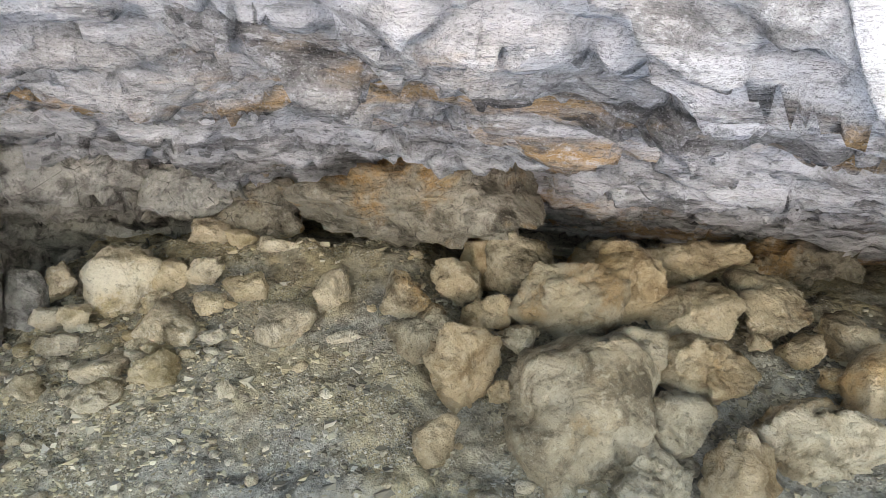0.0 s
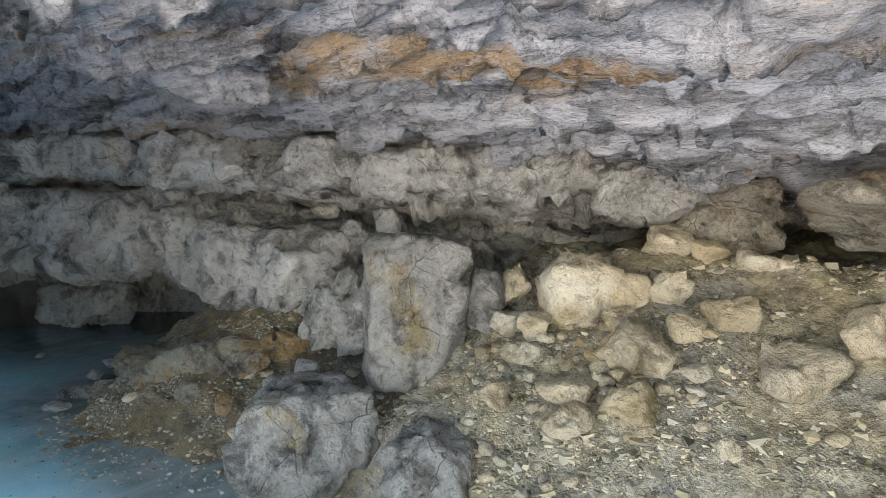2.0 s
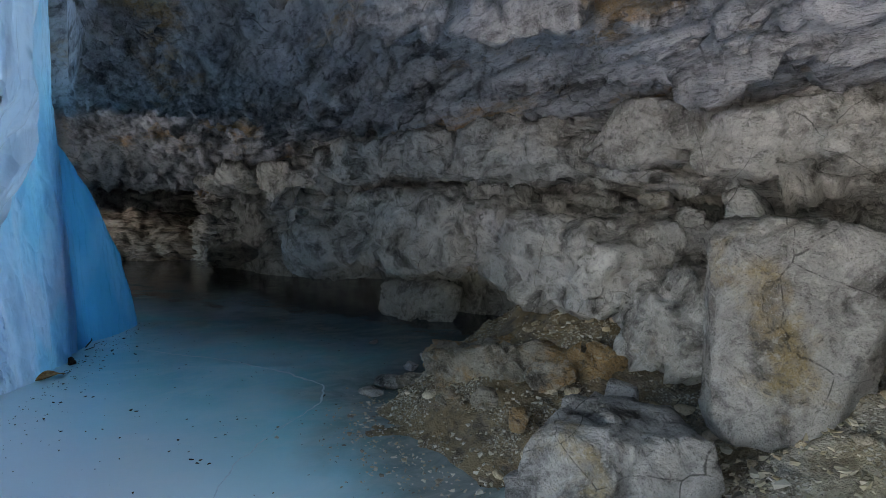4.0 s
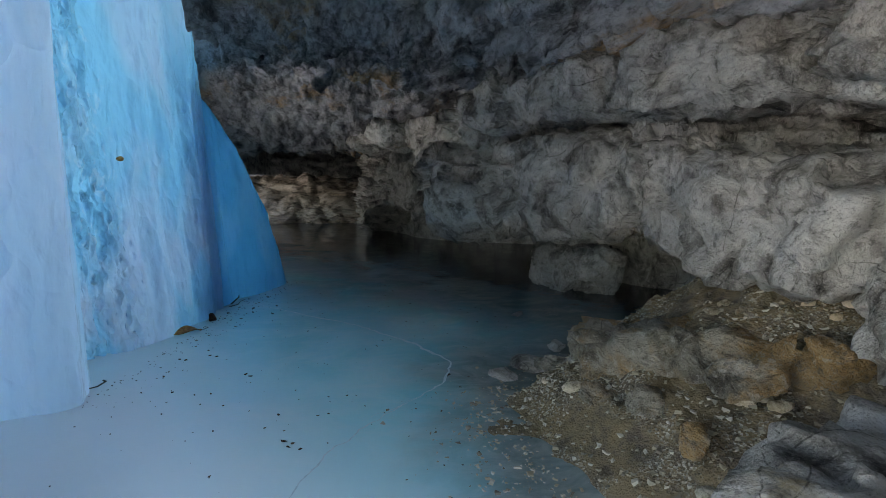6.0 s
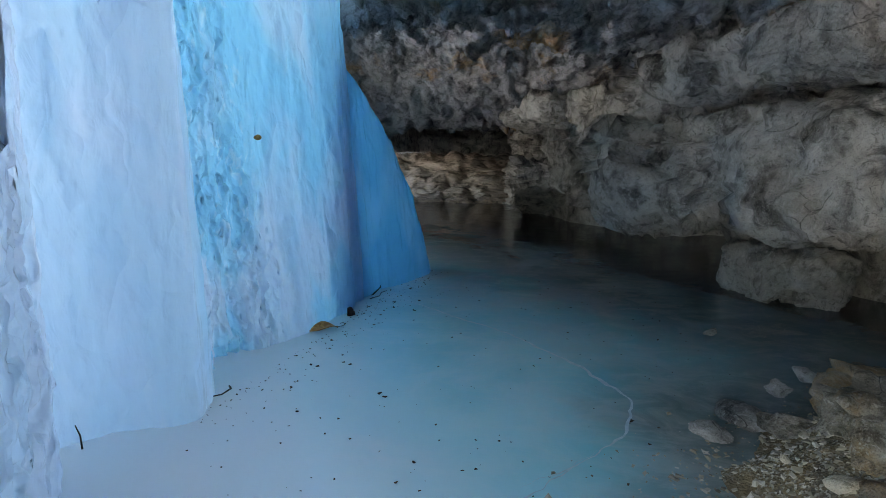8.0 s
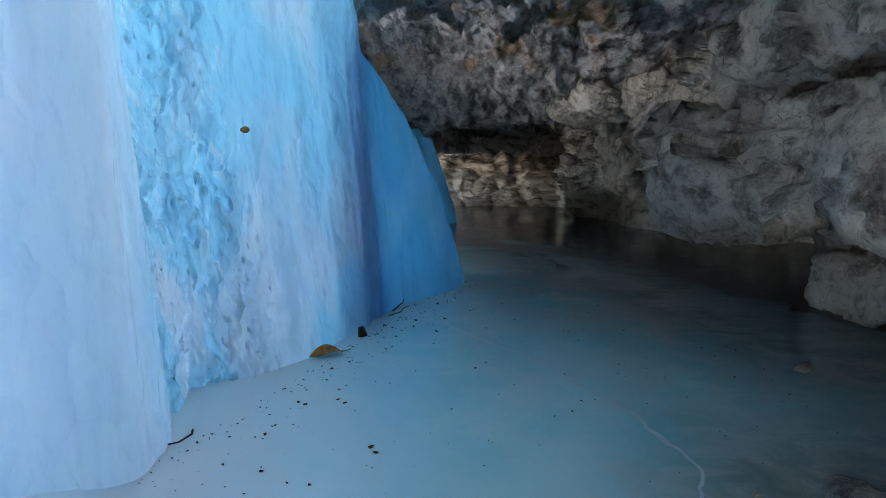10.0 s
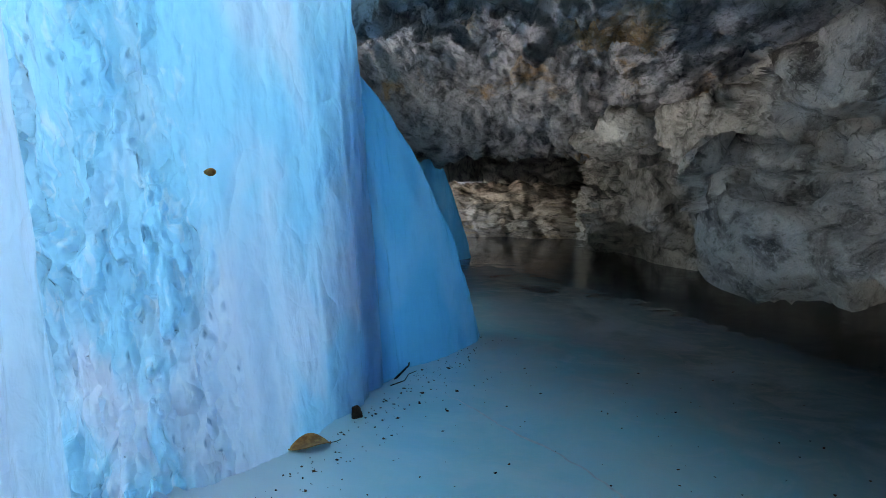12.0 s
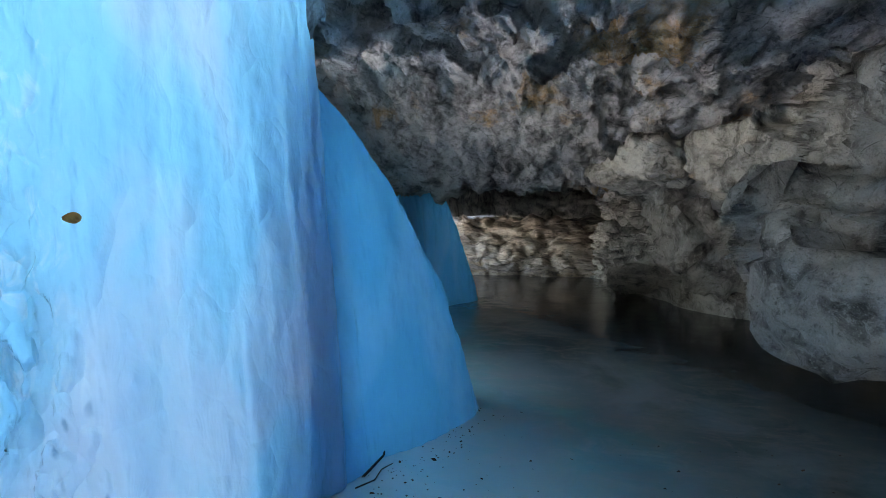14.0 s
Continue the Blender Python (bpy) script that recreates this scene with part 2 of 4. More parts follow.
def ice_wall_material(name, clear=0.0):
    """Bubbly ice: smooth milky and lilac sheets, clear cyan parts, and a pitted column of old drips. clear: 1 for the deep-blue flows."""
    n = Nodes(name)
    streak = n.noise(3.0, 4, 0.5, (1, 1, 0.18), 0.5)
    swell = n.noise(6, 3, 0.5, (1, 1, 0.6), 0.4)
    drip = n.noise(13, 4, 0.55, (1, 1, 0.5), 0.8)
    scallop = n.voronoi(6, stretch=(1, 1, 0.45), warp=0.2)
    pits = n.voronoi(13, stretch=(1, 1, 0.5), warp=0.09)
    fine = n.noise(70, 4, 0.6, (1, 1, 0.6))
    cloud = n.noise(1.5, 4, 0.5, (1, 1, 0.6), 0.5)
    tint = n.noise(1.5, 4, 0.5, (1, 1, 0.55), 0.5)
    xyz = n.t.nodes.new("ShaderNodeSeparateXYZ")
    n.link(n.pos, xyz.inputs[0])
    along = n.math("ADD", xyz.outputs["X"], n.math("MULTIPLY", n.math("SUBTRACT", streak, 0.5), 0.9))
    front = n.ramp(along, -5.75, -5.35, 0, 1.0)
    pitted = n.math("MULTIPLY", n.ramp(along, -6.5, -6.25), n.ramp(along, -5.5, -5.75))
    pitted = n.math("MAXIMUM", pitted, n.ramp(along, -4.9, -4.5, 0, 0.7))
    if clear:
        front, pitted = 0.0, 0.0
    milky = n.math("MAXIMUM", n.ramp(cloud, 0.46, 0.68, 0, 1 - 0.7 * clear), n.math("MULTIPLY", front, 0.6))
    lilac = n.math("MAXIMUM", n.ramp(tint, 0.46, 0.62, 0, 0.85 - 0.7 * clear), n.math("MULTIPLY", front, 0.75))
    # pit hollows are tinted dark blue, shading their relief by colour
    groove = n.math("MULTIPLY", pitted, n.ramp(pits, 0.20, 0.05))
    crest = n.math("MULTIPLY", n.math("ADD", n.math("MULTIPLY", pitted, 0.5), 0.04), n.ramp(drip, 0.54, 0.70))

    def tone(deep, milk, violet, white, dark):
        c = n.mix(milky, deep, milk)
        c = n.mix(lilac, c, violet)
        c = n.mix(n.ramp(streak, 0.56, 0.38, 0, 0.2), c, deep)
        c = n.mix(crest, c, white)
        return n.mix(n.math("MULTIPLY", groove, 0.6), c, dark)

    deep = tuple(a * (1 - clear) + b * clear for a, b in zip((0.28, 0.61, 0.73), (0.11, 0.50, 0.67)))
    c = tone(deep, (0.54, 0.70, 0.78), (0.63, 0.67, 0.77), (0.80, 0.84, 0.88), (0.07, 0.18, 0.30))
    b = n.bump(streak, 0.35, 0.10)
    b = n.bump(swell, 0.35, 0.05, b)
    b = n.bump(scallop, 0.6 if not clear else 0.2, 0.08, b)
    b = n.bump(drip, 0.35 if not clear else 0.15, 0.02, b)
    b = n.bump(n.math("MULTIPLY", pits, pitted), 0.9, 0.07, b) if not clear else b
    b = n.bump(fine, 0.25, 0.003, b)
    n.done(c, n.ramp(drip, 0.3, 0.7, 0.06, 0.24), b, 0.6)
    tr = n.t.nodes.new("ShaderNodeBsdfTranslucent")
    deep = tuple(a * (1 - clear) + b * clear for a, b in zip((0.32, 0.73, 0.93), (0.13, 0.64, 0.92)))
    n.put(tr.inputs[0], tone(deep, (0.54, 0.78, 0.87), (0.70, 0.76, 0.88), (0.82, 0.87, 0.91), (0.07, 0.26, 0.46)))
    n.link(b, tr.inputs["Normal"])
    mx = n.t.nodes.new("ShaderNodeMixShader")
    mx.inputs[0].default_value = 0.47
    n.link(n.bsdf.outputs[0], mx.inputs[1])
    n.link(tr.outputs[0], mx.inputs[2])
    n.link(mx.outputs[0], n.out.inputs[0])
    return n.mat


def ice_floor_material():
    """Cloudy ice near the curtain and the entrance, clear dark ice towards the back, brown ice over earth along the
    bank. The shade under the overhang is put into the colour.
    """
    n = Nodes("floor_ice")
    cloud = n.noise(1.1, 6, 0.62, (1, 1, 1), 0.5)
    xyz = n.t.nodes.new("ShaderNodeSeparateXYZ")
    n.link(n.pos, xyz.inputs[0])
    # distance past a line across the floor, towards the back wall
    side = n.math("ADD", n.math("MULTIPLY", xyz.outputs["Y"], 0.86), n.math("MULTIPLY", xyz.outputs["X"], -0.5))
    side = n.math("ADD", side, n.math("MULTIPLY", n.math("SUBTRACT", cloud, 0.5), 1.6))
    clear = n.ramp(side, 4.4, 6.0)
    c = n.mix(n.ramp(cloud, 0.35, 0.65), (0.27, 0.78, 0.85), (0.50, 0.87, 0.91))
    frost = n.noise(5, 8, 0.72, (1, 0.6, 1), 0.8)
    c = n.mix(n.ramp(frost, 0.40, 0.75, 0, 0.35), c, (0.70, 0.86, 0.87))
    c = n.mix(n.ramp(side, 3.9, 2.6, 0, 0.85), c, (0.92, 0.95, 0.96))
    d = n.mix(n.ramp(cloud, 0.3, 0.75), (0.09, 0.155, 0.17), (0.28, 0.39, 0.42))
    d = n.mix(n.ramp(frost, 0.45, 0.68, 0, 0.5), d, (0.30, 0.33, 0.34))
    # near black towards the back wall: the overhang's shade as floor colour
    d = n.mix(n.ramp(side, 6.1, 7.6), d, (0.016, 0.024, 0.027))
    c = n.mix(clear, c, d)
    shore = n.math("MULTIPLY", n.ramp(n.math("ADD", xyz.outputs["Y"], n.math("MULTIPLY", cloud, 0.7)), 1.85, 2.45), n.ramp(xyz.outputs["X"], -6.6, -5.6))
    c = n.mix(n.math("MULTIPLY", shore, 0.8), c, n.mix(n.ramp(frost, 0.35, 0.65), (0.16, 0.135, 0.11), (0.34, 0.31, 0.28)))
    specks = n.ramp(n.voronoi(26, warp=0.05), 0.075, 0.03)
    c = n.mix(n.math("MULTIPLY", specks, n.ramp(frost, 0.45, 0.6, 0, 0.6)), c, (0.72, 0.78, 0.80))
    return n.done(c, n.ramp(frost, 0.3, 0.7, 0.10, 0.26), n.bump(frost, 0.06, 0.01), 0.5)


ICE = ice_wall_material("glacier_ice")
ICE_CLEAR = ice_wall_material("clear_blue_ice", 1.0)
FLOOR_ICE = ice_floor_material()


def snow_material():
    n = Nodes("snow")
    a = n.noise(3, 5)
    return n.done(n.mix(a, (0.78, 0.80, 0.84), (0.88, 0.89, 0.90)), 0.8, n.bump(a, 0.4, 0.05))


SNOW = snow_material()


# ---- the cave shell ----
# plan curves along x: where each ledge of the back wall stands and how high it is
BAND_Y = [(6, 8.2), (1.5, 8.0), (0.5, 6.6), (-0.4, 5.3), (-1.3, 4.7), (-2, 4.3), (-2.6, 4.15), (-3.5, 3.72), (-4.5, 3.38), (-5.5, 3.2), (-6.9, 2.88), (-8.2, 2.5), (-9, 2.45), (-9.6, 2.9), (-10.6, 3.0), (-11.6, 2.7), (-12.4, 2.1), (-14, 1.9), (-17, 1.6), (-24, 1.8)]
BAND_Z = [(6, 1.2), (1.5, 1.35), (-0.5, 1.5), (-2, 1.5), (-3.3, 1.5), (-4.8, 1.6), (-6.1, 1.68), (-8, 1.62), (-9, 1.5), (-12.4, 1.2), (-17, 1.2), (-24, 1.2)]
SHELF_Y = [(6, 6), (-1.3, 5.6), (-2.6, 4.6), (-3.3, 3.75), (-4.5, 3.35), (-5.5, 3.2), (-6.3, 3.05), (-7.2, 2.7), (-8.2, 2.3), (-8.9, 2.12), (-9.2, 2.4), (-9.6, 3.3), (-10.6, 3.5), (-11.7, 2.9), (-12.3, 1.95), (-12.7, 1.65), (-14, 1.7), (-17, 1.5), (-24, 1.8)]
SHELF_Z = [(6, 1.0), (-2.4, 1.1), (-3.3, 1.12), (-4.5, 1.2), (-5.5, 1.45), (-6.3, 1.5), (-7.2, 1.48), (-8.1, 1.4), (-9, 1.3), (-10, 1.2), (-24, 1.0)]
CHIN_Y = [(6, 6), (-1.3, 5.6), (-2.6, 4.6), (-3.3, 3.6), (-4.5, 3.25), (-5.9, 3.15), (-7.2, 2.8), (-8.1, 2.28), (-8.8, 2.16), (-9.15, 2.45), (-9.6, 3.3), (-10.6, 3.5), (-11.7, 2.9), (-12.3, 1.85), (-12.7, 1.5), (-14, 1.6), (-17, 1.4), (-24, 1.8)]
CHIN_Z = [(6, 0.6), (-2.4, 0.6), (-4, 0.62), (-5, 0.72), (-5.9, 0.82), (-7.1, 0.78), (-8.1, 0.74), (-8.9, 0.84), (-9.6, 0.8), (-10.5, 0.75), (-12.4, 0.7), (-13.2, 0.4), (-24, 0.1)]
CUT = [(6, 0.3), (-3, 0.3), (-4, 0.5), (-5, 1.0), (-6, 1.7), (-8.8, 1.8), (-10, 1.8), (-12, 1.7), (-13.5, 0.8), (-24, 0.3)]


EDGE_Y = [(-26, 4.3), (-2.5, 4.2), (-1.2, 3.85), (-0.6, 3.5), (-0.1, 3.16), (0.43, 2.75), (1.4, 2.72), (2.6, 2.85), (8, 3.0)]


def roof_z(x, y):
    """Height of the cave's roof before its relief."""
    z = 2.05 - 0.085 * np.clip(y - 1.5, 0, 9) - 0.010 * np.clip(y - 1.5, 0, 9) ** 2
    z = z - 0.15 * np.clip(x + 0.6, 0, 9)
    z = z + 0.12 * step(-2.5, -4.5, x) + 0.10 * step(-6, -8, x)
    z = z + 0.09 * step(-1.2, -2.4, x) * step(-5.5, -4.0, x)
    z = z + 0.22 * step(-8.4, -9.2, x + 0.12 * y) * step(-10.6, -9.9, x)
    # the roof slab breaks off along an edge, with a low dark gap behind it
    z = z + 0.22 * step(0.0, 0.10, y - curve(x, EDGE_Y)) * step(-1.5, -0.5, x)
    return z - 0.78 * np.exp(-(((x + 11.7) / 1.5) ** 2)) - 0.25 * step(-12.5, -15.0, x)


LIP_Y = [(8, 0.7), (-2.6, 0.65), (-4.0, 0.6), (-5.1, 0.55), (-6.1, 0.34), (-7.45, 0.05), (-7.9, -0.6), (-8.3, -1.6), (-9.2, -2.2), (-13.8, -2.2), (-17, -2.2), (-25, -2.2)]


def roof():
    xs = np.concatenate([np.linspace(7, 2.6, 40), np.linspace(2.55, -9, 820), np.linspace(-9.02, -14.5, 270), np.linspace(-14.6, -25, 60)])
    vs = np.concatenate([np.linspace(-0.12, 0, 16, endpoint=False), np.linspace(0, 1, 380) ** 1.15])
    X, V = np.meshgrid(xs, vs, indexing="ij")
    lip = curve(xs, LIP_Y)[:, None]
    up = np.clip(-V, 0, 1) / 0.12
    Y = lip + np.clip(V, 0, 1) * (8.4 - lip) + 0.25 * up**2
    p = np.stack([X, Y, roof_z(X, Y)], -1).reshape(-1, 3)
    q = p * np.array([0.5, 1.2, 1.0])
    skew = p[:, 1] * 1.35 + p[:, 0] * 0.12 + 0.35 * fbm(p * 0.9, 3, 2)
    lay = skew * 2.2 + 0.8 * fbm(q * 1.6, 3, 3)
    terr = (np.floor(lay) + step(0.72, 1.0, lay % 1)) / 2.2 - skew
    e, v = cells(p * np.array([1.3, 2.8, 2.0]) + 0.3 * np.stack([fbm(p * 2, 2, 12), fbm(p * 2, 2, 13), 0 * lay], 1), 5)
    w2 = p + 0.05 * np.stack([fbm(p * 5, 2, k) for k in (14, 16, 18)], 1)
    dz = -0.16 * terr + 0.09 * (v - 0.5) + 0.05 * step(0.07, 0.0, e) + 0.10 * facets(w2 * np.array([1.2, 3.0, 2.0]), 15) + 0.05 * facets(w2 * np.array([3.2, 8.0, 5.0]), 45) + 0.018 * facets(w2 * np.array([9, 20, 12]), 55) + 0.03 * fbm(q * 4, 4, 8, ridged=True) + 0.010 * fbm(q * 16, 3, 9)
    p[:, 2] += dz + 0.22 * fbm(p * 0.55, 2, 19) * 0.4
    # above the lip the rock face climbs out of sight
    p[:, 2] += (up.reshape(-1)) ** 0.8 * 2.6
    me = mesh_of("ceiling", p, grid_faces(len(xs), len(vs)), ROCK_ROOF)
    return tagged(new("ceiling", me), "layered grey limestone cave roof with rust stains and frost", "cave roof", kind="structure")


def back_wall():
    xs = np.concatenate([np.linspace(6, 1, 40), np.linspace(0.95, -9.2, 720), np.linspace(-9.25, -24, 300)])
    A = np.stack([curve(xs, BAND_Y), roof_z(xs, curve(xs, BAND_Y)) + 0.15], -1)
    B = np.stack([curve(xs, BAND_Y) - 0.03, curve(xs, BAND_Z)], -1)
    C = np.stack([np.maximum(curve(xs, BAND_Y), curve(xs, SHELF_Y)) + 0.8, 0.75 * curve(xs, BAND_Z) + 0.25 * curve(xs, SHELF_Z) - 0.02], -1)
    D = np.stack([curve(xs, SHELF_Y), curve(xs, SHELF_Z)], -1)
    E = np.stack([curve(xs, CHIN_Y), curve(xs, CHIN_Z)], -1)
    F = np.stack([curve(xs, CHIN_Y) + curve(xs, CUT), curve(xs, CHIN_Z) * 0.85], -1)
    G = np.stack([curve(xs, CHIN_Y) + curve(xs, CUT) + 0.1, 0 * xs - 0.15], -1)
    nodes = np.stack([A, B, C, D, E, F, G], 1)
    counts = (46, 50, 66, 56, 46, 12)
    cols = []
    for i, c in enumerate(counts):
        t = np.linspace(0, 1, c, endpoint=i == len(counts) - 1)[None, :, None]
        cols.append(nodes[:, i : i + 1] * (1 - t) + nodes[:, i + 1 : i + 2] * t)
    yz = np.concatenate(cols, 1)
    for _ in range(2):
        yz[:, 1:-1] = 0.25 * yz[:, :-2] + 0.5 * yz[:, 1:-1] + 0.25 * yz[:, 2:]
    p = np.concatenate([np.broadcast_to(xs[:, None, None], (*yz.shape[:2], 1)), yz], -1)
    n = grid_normals(p)
    flat, nn = p.reshape(-1, 3), n.reshape(-1, 3)
    warp = flat + 0.12 * np.stack([fbm(flat * 2, 2, s) for s in (31, 32, 33)], 1)
    e, v = cells(warp * np.array([1.25, 1.25, 2.0]), 21)
    w2 = warp + 0.03 * np.stack([fbm(flat * 8, 2, k) for k in (34, 35, 36)], 1)
    d = 0.24 * (v - 0.5) - 0.14 * step(0.07, 0.0, e) + 0.16 * facets(w2 * np.array([2.2, 2.2, 3.0]), 22) + 0.06 * facets(w2 * np.array([6, 6, 8]), 25) + 0.022 * facets(w2 * 17, 29) + 0.05 * fbm(flat * np.array([2.4, 2.4, 1.4]), 3, 26) + 0.010 * fbm(flat * np.array([9, 9, 6]), 4, 28, ridged=True)
    # the hidden undersides of the ledges stay plain
    w = np.concatenate([np.full(c, k) for c, k in zip(counts, (1, 0.35, 0.45, 1, 0.3, 0.2))])
    for _ in range(6):
        w[1:-1] = 0.25 * w[:-2] + 0.5 * w[1:-1] + 0.25 * w[2:]
    d = d * np.repeat(w[None], len(xs), 0).reshape(-1)
    p = flat - nn * d[:, None]
    p[:, 1] += 0.22 * step(-2.8, -3.6, p[:, 0]) * step(-9.6, -9.1, p[:, 0])
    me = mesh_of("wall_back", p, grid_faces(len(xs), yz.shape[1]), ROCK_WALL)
    return tagged(new("wall_back", me), "blocky grey limestone back wall with undercut ledges", "cave wall", kind="structure")


# bank of earth and gravel at the foot of the back wall
TOE_Y = [(6, 1.9), (1, 1.9), (-1, 2.05), (-3.5, 2.3), (-4.1, 2.13), (-5.3, 2.3), (-5.7, 2.9), (-6.2, 3.6), (-7, 4.2), (-9, 4.2)]
BANK_SLOPE = [(6, 0.66), (0.8, 0.66), (0, 0.62), (-1.4, 0.6), (-2.6, 0.6), (-3.4, 0.42), (-4.2, 0.5), (-5.4, 0.55), (-6.5, 0.4), (-9, 0.3)]


def bank_z(x, y):
    d = y - curve(x, TOE_Y)
    s = curve(x, BANK_SLOPE)
    z = np.where(d > 0, d * s * step(-0.1, 0.5, d), d * 0.3)
    z = z - 0.2 * step(-0.35, 0.1, x) * step(0.3, 0.8, d)
    z = z - 0.5 * step(3.8, 4.4, y) * step(-0.25, 0.35, x)
    cap = 1.22 - 0.32 * step(-0.3, 0.4, x)
    return np.minimum(z, cap + 0.12 * (z - cap))


def bank():
    xs = np.linspace(5, -7.2, 420)
    ys = np.linspace(1.7, 6.0, 215)
    X, Y = np.meshgrid(xs, ys, indexing="ij")
    Z = bank_z(X, Y)
    p = np.stack([X, Y, Z], -1).reshape(-1, 3)
    amp = step(-0.02, 0.25, p[:, 2])
    p[:, 2] += 0.05 * step(-0.12, 0.0, p[:, 2]) * (1 - amp) * fbm(p * np.array([4, 4, 0]), 4, 46)
    p[:, 2] += amp * (0.06 * fbm(p * 2.2, 4, 41) + 0.02 * fbm(p * 9, 3, 43) + 0.012 * fbm(p * 30, 2, 44)) - 0.03
    me = mesh_of("ground", p, grid_faces(len(xs), len(ys), True), GRAVEL)
    return tagged(new("ground", me), "sloping bank of brown earth and grey gravel", "rubble bank", kind="structure")


def ice_floor():
    xs = np.linspace(7, -24, 220)
    ys = np.linspace(-3, 6.2, 76)
    X, Y = np.meshgrid(xs, ys, indexing="ij")
    p = np.stack([X, Y, 0 * X], -1).reshape(-1, 3)
    p[:, 2] = 0.0015 * fbm(p * 0.8, 2, 51)
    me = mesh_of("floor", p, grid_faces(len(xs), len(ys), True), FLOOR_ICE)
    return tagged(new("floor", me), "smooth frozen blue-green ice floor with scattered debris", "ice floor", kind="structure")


roof()
back_wall()
bank()
ice_floor()


# ---- outside ----
def outside():
    v, f = [], []
    for a in (-400, -60, -12, -2.95):
        for b in (-400, -60, -20, 6, 40, 400):
            v.append((b, a, -0.02))
    for i in range(3):
        for j in range(5):
            f.append((i * 6 + j, i * 6 + j + 1, i * 6 + j + 7, i * 6 + j + 6))
    tagged(new("ground_snow", mesh_of("ground_snow", v, f, SNOW)), "snow-covered ground outside the cave", "ground", kind="structure")


def rough_sheet(name, corner, u, v, nu, nv, seed, amp, material, label, category, flip=False):
    """A rock face spanned by two directions from a corner, broken by relief."""
    corner, u, v = np.array(corner, float), np.array(u, float), np.array(v, float)
    a, b = np.meshgrid(np.linspace(0, 1, nu), np.linspace(0, 1, nv), indexing="ij")
    p = (corner + a[..., None] * u + b[..., None] * v).reshape(-1, 3)
    n = np.cross(u, v)
    n = n / np.linalg.norm(n)
    e, c = cells(p * np.array([1.5, 1.0, 3.2]) + 0.4 * fbm(p * 2, 3, seed + 8)[:, None], seed)
    d = amp * (fbm(p * 0.8, 4, seed) + 0.8 * (c - 0.5) - 0.5 * step(0.1, 0, e) + 0.3 * fbm(p * 5, 3, seed + 3))
    p = p + n * d[:, None]
    return tagged(new(name, mesh_of(name, p, grid_faces(nu, nv, flip), material)), label, category, kind="structure")


def hillside():
    """The hill over the cave, out of view and added to block the sun: a face above the lip and a slope behind it."""
    xs = np.linspace(8, -27, 320)
    vs = np.linspace(0, 1, 40)
    X, V = np.meshgrid(xs, vs, indexing="ij")
    Y = curve(xs, LIP_Y)[:, None] - 0.35 + V**1.6 * 16.5
    Z = roof_z(X, curve(X, LIP_Y)) + 2.25 + 6 * V**0.8
    p = np.stack([X, Y, Z], -1).reshape(-1, 3)
    p[:, 2] += 0.25 * fbm(p * 0.7, 3, 95) * np.repeat(step(0, 0.2, vs)[None], len(xs), 0).reshape(-1)
    tagged(new("hillside", mesh_of("hillside", p, grid_faces(len(xs), len(vs), True), ROCK_WALL)), "unseen limestone hillside added above the cave to block the sun", "hillside", kind="structure")


hillside()
# unseen end wall, added to stop light coming in from this side
rough_sheet("wall_added_east", (6.0, -0.9, -0.3), (0, 6.5, 0), (0, 0, 3.0), 60, 40, 101, 0.18, ROCK_WALL, "unseen limestone end wall added to block light from the east", "cave wall")
# two walls added behind the ice to keep daylight out of the far cave
rough_sheet("wall_added_front_1", (-8.95, -1.1, -0.3), (-4.05, -0.5, 0), (0, 0, 3.2), 76, 60, 105, 0.2, ROCK_WALL, "added limestone wall that blocks daylight beyond the ice", "cave wall", True)
rough_sheet("wall_added_front_2", (-13.6, -1.7, -0.3), (-2.0, -0.2, 0), (0, 0, 3.2), 40, 60, 107, 0.2, ROCK_WALL, "added limestone wall that blocks daylight near the far opening", "cave wall", True)
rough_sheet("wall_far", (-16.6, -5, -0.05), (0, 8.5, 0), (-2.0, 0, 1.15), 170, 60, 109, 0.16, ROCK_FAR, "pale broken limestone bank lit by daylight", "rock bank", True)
# overhang added so that daylight enters only low and the cavity stays dark
rough_sheet("wall_added_lintel", (-15.7, -2.0, 1.18), (-9.5, 0, 0), (0, 0, 2.4), 80, 40, 111, 0.12, ROCK_WALL, "added rock overhang that blocks high daylight at the far opening", "cave wall", True)
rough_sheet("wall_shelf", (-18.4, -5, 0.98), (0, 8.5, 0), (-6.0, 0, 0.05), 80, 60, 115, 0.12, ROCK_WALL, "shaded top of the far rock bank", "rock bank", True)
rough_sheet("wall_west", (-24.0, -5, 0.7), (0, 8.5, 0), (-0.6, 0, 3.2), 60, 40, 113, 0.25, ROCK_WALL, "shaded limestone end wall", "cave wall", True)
outside()


# ---- ice curtains ----
def resample(pts, n):
    pts = np.array(pts, float)
    d = np.concatenate([[0], np.cumsum(np.linalg.norm(np.diff(pts, axis=0), axis=1))])
    t = np.linspace(0, d[-1], n)
    out = np.stack([curve(t, list(zip(d, pts[:, k]))) for k in range(2)], 1)
    return out


